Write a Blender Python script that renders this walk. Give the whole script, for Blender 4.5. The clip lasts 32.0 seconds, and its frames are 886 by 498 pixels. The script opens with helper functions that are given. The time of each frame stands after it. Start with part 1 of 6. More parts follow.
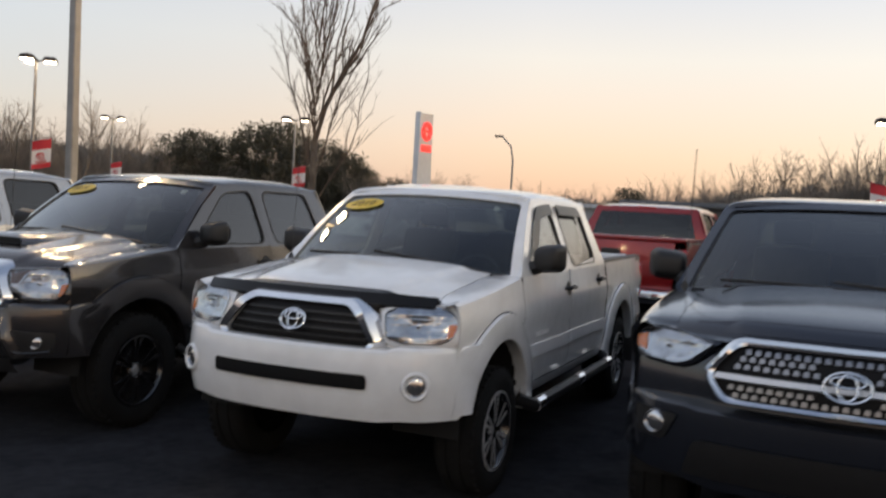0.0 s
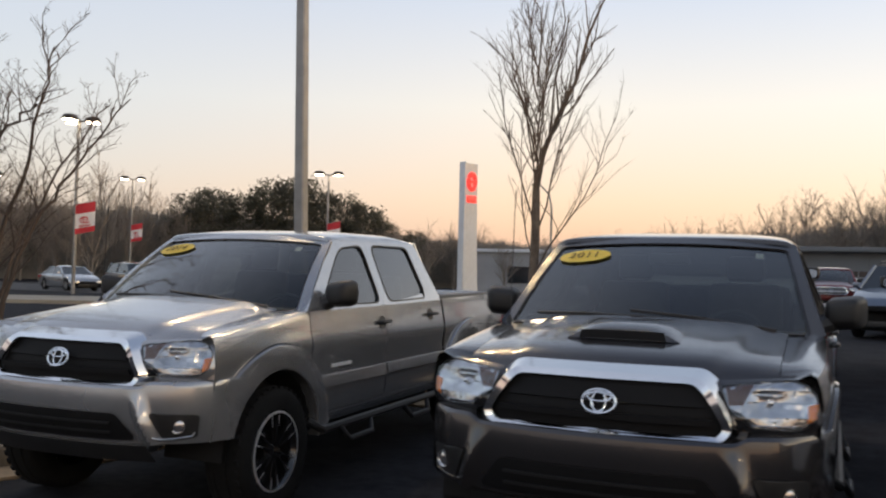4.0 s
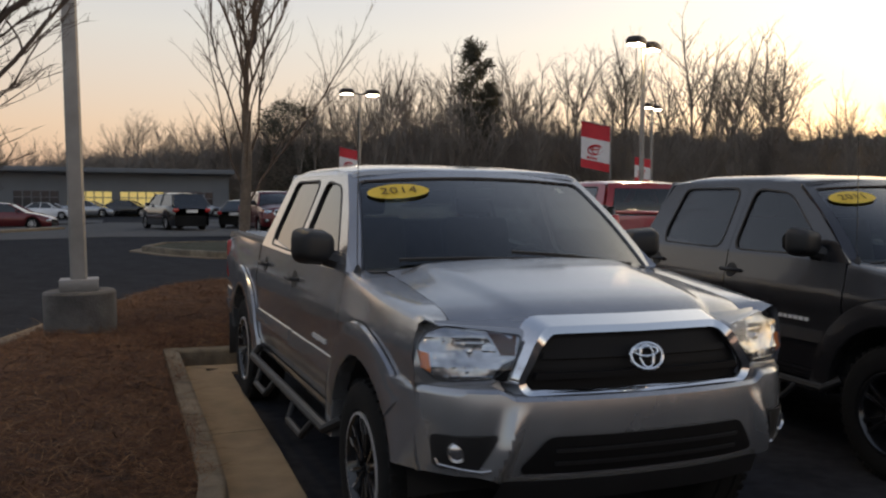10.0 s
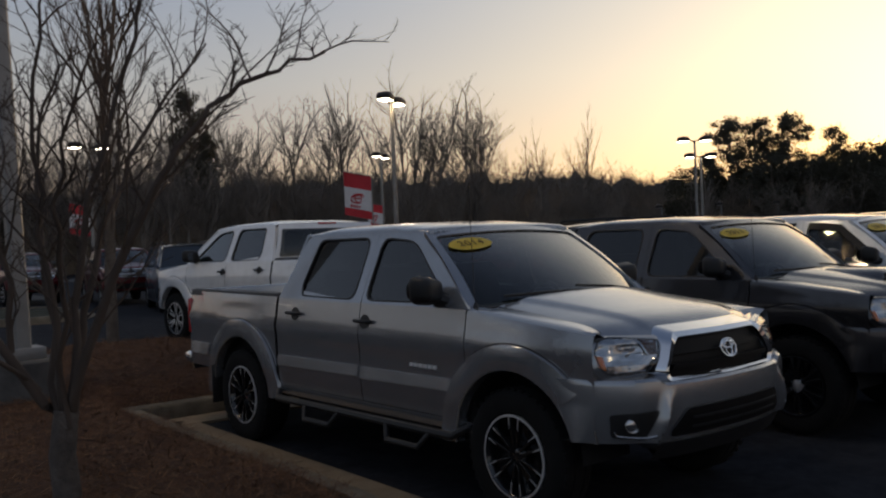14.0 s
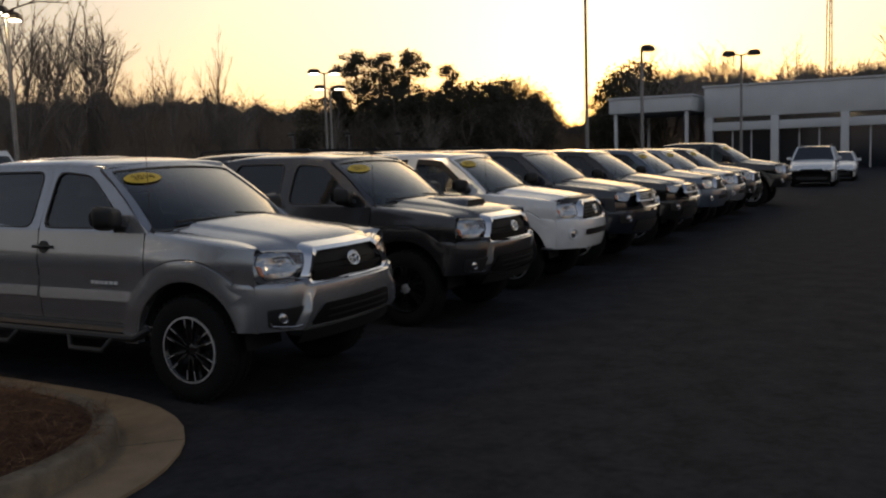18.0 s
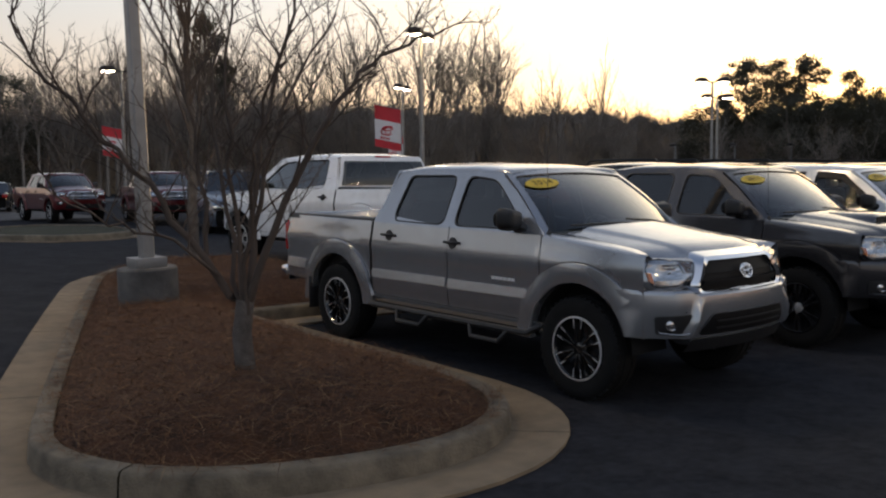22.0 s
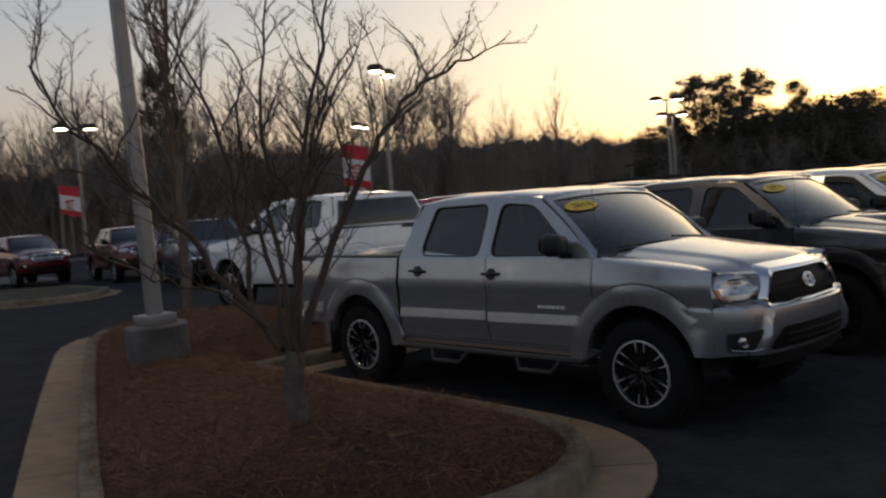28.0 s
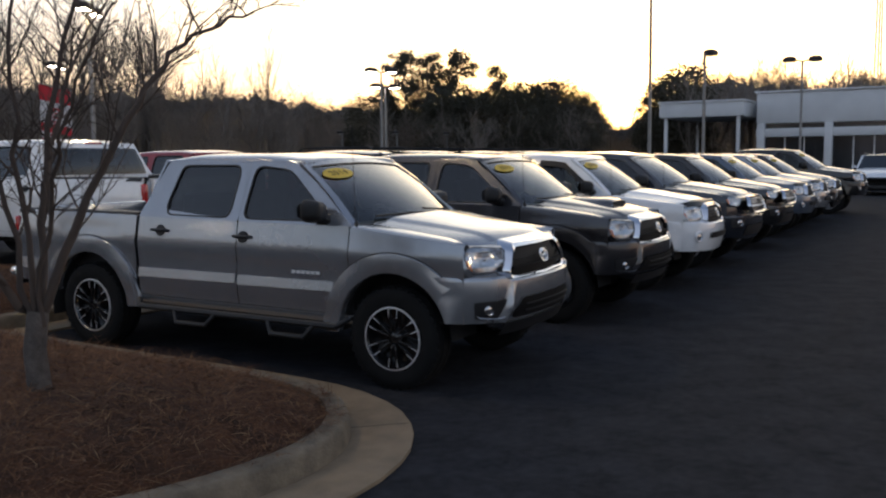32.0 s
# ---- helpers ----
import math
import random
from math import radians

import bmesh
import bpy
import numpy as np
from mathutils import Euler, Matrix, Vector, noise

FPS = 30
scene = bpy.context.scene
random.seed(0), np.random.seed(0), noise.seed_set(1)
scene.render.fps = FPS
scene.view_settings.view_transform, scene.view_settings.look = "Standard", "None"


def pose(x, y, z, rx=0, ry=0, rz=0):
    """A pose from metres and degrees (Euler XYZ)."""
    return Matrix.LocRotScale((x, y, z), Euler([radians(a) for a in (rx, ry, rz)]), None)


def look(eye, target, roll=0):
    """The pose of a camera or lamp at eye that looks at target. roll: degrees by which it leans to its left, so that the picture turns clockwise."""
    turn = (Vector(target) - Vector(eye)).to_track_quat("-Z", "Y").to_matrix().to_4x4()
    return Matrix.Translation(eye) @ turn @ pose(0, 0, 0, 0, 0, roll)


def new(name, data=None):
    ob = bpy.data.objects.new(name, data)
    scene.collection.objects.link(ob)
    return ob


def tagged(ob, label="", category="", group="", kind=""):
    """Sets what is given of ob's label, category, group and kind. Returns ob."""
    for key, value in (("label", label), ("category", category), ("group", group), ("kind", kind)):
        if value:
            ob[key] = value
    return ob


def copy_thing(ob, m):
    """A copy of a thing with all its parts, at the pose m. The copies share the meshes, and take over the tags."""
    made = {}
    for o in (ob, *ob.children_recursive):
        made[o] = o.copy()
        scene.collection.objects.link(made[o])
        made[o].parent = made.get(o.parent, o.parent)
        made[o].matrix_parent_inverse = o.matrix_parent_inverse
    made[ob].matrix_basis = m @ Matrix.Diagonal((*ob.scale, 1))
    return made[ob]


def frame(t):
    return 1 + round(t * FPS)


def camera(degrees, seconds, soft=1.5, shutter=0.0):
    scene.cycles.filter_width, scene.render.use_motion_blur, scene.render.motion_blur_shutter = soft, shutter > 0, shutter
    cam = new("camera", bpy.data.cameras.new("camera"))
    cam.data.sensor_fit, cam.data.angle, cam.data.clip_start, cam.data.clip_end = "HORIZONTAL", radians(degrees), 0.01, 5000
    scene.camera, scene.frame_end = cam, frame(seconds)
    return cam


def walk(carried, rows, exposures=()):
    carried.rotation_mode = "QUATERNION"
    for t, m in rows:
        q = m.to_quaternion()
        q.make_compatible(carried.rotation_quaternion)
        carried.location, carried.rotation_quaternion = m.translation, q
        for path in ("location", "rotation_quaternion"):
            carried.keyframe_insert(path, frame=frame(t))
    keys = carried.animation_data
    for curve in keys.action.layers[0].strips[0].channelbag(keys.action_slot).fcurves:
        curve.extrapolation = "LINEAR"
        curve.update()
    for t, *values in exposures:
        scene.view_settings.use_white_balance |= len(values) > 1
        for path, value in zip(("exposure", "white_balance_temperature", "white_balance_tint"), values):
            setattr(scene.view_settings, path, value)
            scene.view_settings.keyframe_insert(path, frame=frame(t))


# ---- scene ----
cam = camera(52.4, 32.0, soft=2.2, shutter=0.4)
PATH = [
    (0, (8.168, -3.815, 1.525), (7.348, -1.992, 1.459), 3.4),
    (0.5, (7.623, -3.811, 1.508), (6.821, -1.987, 1.334), 3.3),
    (1, (7.062, -3.756, 1.495), (6.144, -1.981, 1.4), 2.6),
    (1.5, (6.524, -3.756, 1.498), (5.532, -2.02, 1.466), 2.9),
    (2, (6.004, -3.655, 1.508), (5.111, -1.865, 1.539), 0.9),
    (2.5, (5.459, -3.705, 1.498), (4.522, -1.938, 1.524), 2.3),
    (3, (4.93, -3.74, 1.482), (4.068, -1.935, 1.497), 2.1),
    (3.5, (4.393, -3.734, 1.491), (3.56, -1.917, 1.55), 2.5),
    (5.5, (2.387, -3.373, 1.483), (1.804, -1.46, 1.443), -1.0),
    (6, (1.843, -3.319, 1.491), (1.296, -1.395, 1.467), 2.4),
    (6.5, (1.321, -3.251, 1.5), (0.817, -1.316, 1.435), 0.1),
    (7, (0.814, -3.159, 1.519), (0.422, -1.199, 1.449), 0.7),
    (7.5, (0.345, -3.146, 1.522), (0.151, -1.162, 1.361), 0.9),
    (8, (-0.186, -3.093, 1.543), (-0.47, -1.116, 1.454), -1.6),
    (8.5, (-0.677, -3.06, 1.554), (-0.729, -1.064, 1.445), -3.2),
    (9, (-1.132, -2.999, 1.522), (-0.943, -1.01, 1.422), -2.4),
    (9.1, (-1.231, -2.996, 1.525), (-1.006, -1.014, 1.394), -1.5),
    (9.5, (-1.559, -2.945, 1.528), (-1.123, -0.994, 1.495), -1.0),
    (10, (-1.912, -2.902, 1.538), (-1.22, -1.028, 1.437), 0.5),
    (10.5, (-2.253, -2.646, 1.546), (-1.526, -0.783, 1.519), -1.7),
    (11, (-2.612, -2.418, 1.551), (-1.72, -0.628, 1.513), -1.0),
    (11.5, (-2.922, -2.233, 1.534), (-1.96, -0.48, 1.496), -1.9),
    (12, (-3.216, -2.132, 1.559), (-2.178, -0.423, 1.572), -2.2),
    (12.5, (-3.526, -2.269, 1.566), (-2.374, -0.636, 1.492), -1.6),
    (13, (-3.774, -2.494, 1.555), (-2.545, -0.917, 1.499), -0.5),
    (13.5, (-4.053, -2.679, 1.578), (-2.807, -1.115, 1.578), -1.9),
    (15.5, (-5.118, -3.254, 1.617), (-3.797, -1.757, 1.496), -2.8),
    (16, (-5.292, -3.288, 1.647), (-3.901, -1.867, 1.426), -1.4),
    (16.5, (-5.422, -3.475, 1.648), (-3.928, -2.156, 1.473), -0.7),
    (17, (-5.522, -3.662, 1.656), (-3.925, -2.479, 1.434), -0.6),
    (17.5, (-5.556, -3.683, 1.672), (-3.834, -2.675, 1.529), -1.5),
    (18, (-5.54, -3.674, 1.67), (-3.783, -2.74, 1.471), -1.8),
    (18.5, (-5.576, -3.665, 1.682), (-3.875, -2.64, 1.447), -1.6),
    (19, (-5.62, -3.649, 1.677), (-3.983, -2.523, 1.445), -2.0),
    (19.5, (-5.661, -3.643, 1.674), (-4.177, -2.316, 1.479), -3.2),
    (20, (-5.69, -3.64, 1.668), (-4.369, -2.159, 1.415), -1.7),
    (20.5, (-5.708, -3.648, 1.656), (-4.436, -2.112, 1.508), -1.4),
    (21, (-5.732, -3.667, 1.649), (-4.476, -2.113, 1.551), -0.3),
    (21.5, (-5.726, -3.655, 1.654), (-4.498, -2.083, 1.51), -0.1),
    (22, (-5.709, -3.663, 1.657), (-4.469, -2.102, 1.497), -0.6),
    (22.5, (-5.698, -3.655, 1.655), (-4.389, -2.149, 1.523), -0.3),
    (23, (-5.71, -3.652, 1.658), (-4.377, -2.167, 1.522), -0.3),
    (23.5, (-5.71, -3.664, 1.654), (-4.368, -2.187, 1.523), -0.6),
    (24, (-5.71, -3.674, 1.651), (-4.358, -2.207, 1.515), -0.5),
    (24.5, (-5.697, -3.688, 1.648), (-4.352, -2.215, 1.504), -1.3),
    (26.5, (-5.808, -3.548, 1.659), (-4.58, -1.979, 1.488), -2.4),
    (27, (-5.899, -3.448, 1.66), (-4.615, -1.916, 1.616), -3.9),
    (27.5, (-5.925, -3.245, 1.656), (-4.712, -1.656, 1.608), -6.5),
    (28, (-6.01, -3.014, 1.656), (-4.693, -1.511, 1.568), -4.7),
    (28.5, (-6.147, -2.838, 1.643), (-4.707, -1.458, 1.495), -0.2),
    (29, (-6.301, -2.765, 1.651), (-4.665, -1.627, 1.477), -1.0),
    (29.5, (-6.31, -2.713, 1.651), (-4.61, -1.681, 1.438), -0.9),
    (30, (-6.282, -2.726, 1.666), (-4.513, -1.823, 1.434), 0.2),
    (30.5, (-6.3, -2.732, 1.68), (-4.525, -1.839, 1.454), -0.7),
    (31, (-6.299, -2.73, 1.688), (-4.545, -1.803, 1.433), -0.2),
    (31.5, (-6.309, -2.736, 1.693), (-4.571, -1.774, 1.462), -0.1),
    (32, (-6.338, -2.754, 1.698), (-4.615, -1.757, 1.5), -0.6),
]
EXPOSURES = [(t, stops, kelvin, 14) for t, stops, kelvin in ((0, 0.32, 6950), (3.5, 0.38, 6950), (6, 0.38, 6800), (7, 0.32, 6700), (8, 0.32, 6650), (9, 0.17, 6600), (10, -0.05, 6850), (11, -0.5, 6850), (12, -0.75, 6600), (13.5, -1.08, 6200), (15.5, -0.9, 6150), (16, -0.02, 6250), (17, -0.07, 6700), (18, -0.8, 6750), (19, -0.27, 6450), (20, 0.25, 6250), (21, -0.15, 6450), (22, -0.13, 6500), (23, -0.1, 6550), (24, -0.47, 6650), (24.5, -0.44, 6600), (26.5, -0.1, 6400), (27.2, -0.55, 6350), (28.2, -0.75, 6500), (29.5, -0.62, 6130), (31, -0.48, 5900), (32, -0.1, 6050))]
walk(cam, [(t, look(eye, target, roll)) for t, eye, target, roll in PATH], EXPOSURES)

# ---- world and sun ----
SUN_AZ, SUN_EL = 71.5, 1.6      # degrees clockwise from +y, and above the horizon
world = bpy.data.worlds.new("dusk_sky")
scene.world = world
world.use_nodes = True
wn, wl = world.node_tree.nodes, world.node_tree.links
sky = wn.new("ShaderNodeTexSky")
sky.sky_type = "NISHITA"
sky.sun_disc = False
sky.sun_elevation = radians(SUN_EL)
sky.sun_rotation = radians(SUN_AZ)
sky.altitude, sky.air_density, sky.dust_density, sky.ozone_density = 200, 1.0, 1.6, 2.0
wn["Background"].inputs["Strength"].default_value = 0.22
wl.new(sky.outputs["Color"], wn["Background"].inputs["Color"])
a, e = radians(SUN_AZ), radians(SUN_EL)
coord, split, towards = wn.new("ShaderNodeTexCoord"), wn.new("ShaderNodeSeparateXYZ"), wn.new("ShaderNodeVectorMath")
towards.operation = "DOT_PRODUCT"
towards.inputs[1].default_value = (math.sin(a) * math.cos(e), math.cos(a) * math.cos(e), math.sin(e))
wl.new(coord.outputs["Generated"], split.inputs[0])
wl.new(coord.outputs["Generated"], towards.inputs[0])


def sky_math(kind, p, q=None):
    n = wn.new("ShaderNodeMath")
    n.operation = kind
    for k, v in enumerate((p, q)):
        if v is None:
            continue
        if isinstance(v, (int, float)):
            n.inputs[k].default_value = v
        else:
            wl.new(v, n.inputs[k])
    return n.outputs[0]


def sky_layer(total, colour, strength):
    """Adds one more glow to the sky."""
    bg, add = wn.new("ShaderNodeBackground"), wn.new("ShaderNodeAddShader")
    if isinstance(colour, tuple):
        bg.inputs["Color"].default_value = (*colour, 1)
    else:
        wl.new(colour, bg.inputs["Color"])
    if isinstance(strength, (int, float)):
        bg.inputs["Strength"].default_value = strength
    else:
        wl.new(strength, bg.inputs["Strength"])
    wl.new(total, add.inputs[0])
    wl.new(bg.outputs[0], add.inputs[1])
    return add.outputs[0]


height = sky_math("MAXIMUM", split.outputs["Z"], 0.0)
near = sky_math("MAXIMUM", towards.outputs["Value"], 0.0)
ramp = wn.new("ShaderNodeValToRGB")
stops = ramp.color_ramp.elements
for k, (p, c) in enumerate(((0.0, (0.66, 0.43, 0.35)), (0.08, (0.78, 0.56, 0.44)), (0.18, (0.73, 0.67, 0.60)), (0.30, (0.51, 0.56, 0.65)), (0.55, (0.28, 0.33, 0.41)), (1.0, (0.15, 0.19, 0.28)))):
    el = stops[k] if k < 2 else stops.new(p)
    el.position, el.color = p, (*c, 1)
wl.new(height, ramp.inputs[0])
low = sky_math("EXPONENT", sky_math("MULTIPLY", height, -9.0))
away = wn.new("ShaderNodeMix")      # the sky opposite the sunset is bluer
away.data_type = "RGBA"
away.inputs["B"].default_value = (0.41, 0.44, 0.51, 1)
wl.new(sky_math("MINIMUM", sky_math("MAXIMUM", sky_math("MULTIPLY", towards.outputs["Value"], -1.4), 0.0), 0.85), away.inputs["Factor"])
wl.new(ramp.outputs["Color"], away.inputs["A"])
total = sky_layer(wn["Background"].outputs[0], away.outputs["Result"], 0.85)
total = sky_layer(total, (1.0, 0.91, 0.70), sky_math("MULTIPLY", sky_math("POWER", near, 3.0), 0.27))
total = sky_layer(total, (1.0, 0.83, 0.36), sky_math("MULTIPLY", sky_math("POWER", near, 9.0), 1.25))
total = sky_layer(total, (1.0, 0.66, 0.20), sky_math("MULTIPLY", sky_math("POWER", near, 70.0), 2.6))
total = sky_layer(total, (1.0, 0.42, 0.08), sky_math("MULTIPLY", sky_math("MULTIPLY", sky_math("POWER", near, 5.0), low), 1.3))
wl.new(total, wn["World Output"].inputs["Surface"])
sun_data = bpy.data.lights.new("sun", "SUN")
sun_data.energy, sun_data.angle, sun_data.color = 0.25, radians(6), (1.0, 0.62, 0.32)
sun = new("sun", sun_data)
a, e = radians(SUN_AZ), radians(3.0)
sun.matrix_world = look((0, 0, 30), (-math.sin(a) * 30 * math.cos(e), -math.cos(a) * 30 * math.cos(e), 30 - 30 * math.sin(e)))


# ---- helpers for materials and meshes ----
def mat(name, base, rough=0.6, metal=0.0, coat=0.0, var=0.0, scale=6.0, bump=0.0, bscale=60.0, tint=None, emit=None, power=0.0, spec=0.5):
    """A surface with two scales of variation in colour and a fine relief."""
    m = bpy.data.materials.new(name)
    m.use_nodes = True
    n, l = m.node_tree.nodes, m.node_tree.links
    b = n["Principled BSDF"]
    b.inputs["Base Color"].default_value = (*base, 1)
    b.inputs["Roughness"].default_value = rough
    b.inputs["Metallic"].default_value = metal
    b.inputs["Coat Weight"].default_value = coat
    b.inputs["Coat Roughness"].default_value = 0.08
    b.inputs["Specular IOR Level"].default_value = spec
    if emit:
        b.inputs["Emission Color"].default_value = (*emit, 1)
        b.inputs["Emission Strength"].default_value = power
    co = n.new("ShaderNodeTexCoord")
    if var:
        big, small = n.new("ShaderNodeTexNoise"), n.new("ShaderNodeTexNoise")
        big.inputs["Scale"].default_value, small.inputs["Scale"].default_value = scale * 0.22, scale
        small.inputs["Detail"].default_value = 6
        add, mix = n.new("ShaderNodeMath"), n.new("ShaderNodeMix")
        add.operation = "ADD"
        half = n.new("ShaderNodeMath")
        half.operation, half.inputs[1].default_value = "MULTIPLY", 0.5
        mix.data_type = "RGBA"
        lo = tint or tuple(v * (1 - var) for v in base)
        mix.inputs["A"].default_value = (*lo, 1)
        mix.inputs["B"].default_value = (*(min(1, v * (1 + var * 0.6)) for v in base), 1)
        for t in (big, small):
            l.new(co.outputs["Object"], t.inputs["Vector"])
        l.new(big.outputs["Fac"], add.inputs[0])
        l.new(small.outputs["Fac"], add.inputs[1])
        l.new(add.outputs[0], half.inputs[0])
        ramp = n.new("ShaderNodeMapRange")
        ramp.inputs["From Min"].default_value, ramp.inputs["From Max"].default_value = 0.32, 0.68
        l.new(half.outputs[0], ramp.inputs["Value"])
        l.new(ramp.outputs["Result"], mix.inputs["Factor"])
        l.new(mix.outputs["Result"], b.inputs["Base Color"])
        rr = n.new("ShaderNodeMapRange")
        rr.inputs["To Min"].default_value, rr.inputs["To Max"].default_value = max(0.02, rough - 0.12 * var), min(1, rough + 0.2 * var)
        l.new(small.outputs["Fac"], rr.inputs["Value"])
        l.new(rr.outputs["Result"], b.inputs["Roughness"])
    if bump:
        t, bp = n.new("ShaderNodeTexNoise"), n.new("ShaderNodeBump")
        t.inputs["Scale"].default_value, t.inputs["Detail"].default_value = bscale, 5
        bp.inputs["Strength"].default_value, bp.inputs["Distance"].default_value = bump, 0.02
        l.new(co.outputs["Object"], t.inputs["Vector"])
        l.new(t.outputs["Fac"], bp.inputs["Height"])
        l.new(bp.outputs["Normal"], b.inputs["Normal"])
    return m


def glass_mat(name, tint, rough=0.02, gloss=0.05, rise=4.0):
    """Thin tinted glass: clear for what lies behind, with a mirror gloss that grows towards grazing views."""
    m = bpy.data.materials.new(name)
    m.use_nodes = True
    n, l = m.node_tree.nodes, m.node_tree.links
    n.remove(n["Principled BSDF"])
    tr, gl, mix, lw = n.new("ShaderNodeBsdfTransparent"), n.new("ShaderNodeBsdfGlossy"), n.new("ShaderNodeMixShader"), n.new("ShaderNodeLayerWeight")
    tr.inputs["Color"].default_value = (*tint, 1)
    gl.inputs["Roughness"].default_value = rough
    pw, ma = n.new("ShaderNodeMath"), n.new("ShaderNodeMath")
    pw.operation, pw.inputs[1].default_value = "POWER", rise
    ma.operation, ma.inputs[1].default_value, ma.inputs[2].default_value = "MULTIPLY_ADD", 0.9, gloss
    l.new(lw.outputs["Facing"], pw.inputs[0])
    l.new(pw.outputs[0], ma.inputs[0])
    l.new(ma.outputs[0], mix.inputs[0])
    l.new(tr.outputs[0], mix.inputs[1])
    l.new(gl.outputs[0], mix.inputs[2])
    l.new(mix.outputs[0], n["Material Output"].inputs["Surface"])
    return m


def paint(name, base, metal=0.5, rough=0.34):
    """Clear-coated car paint with fine flake and a film of dust."""
    return mat(name, base, rough, metal, coat=1.0, var=0.10, scale=9.0, bump=0.015, bscale=420)


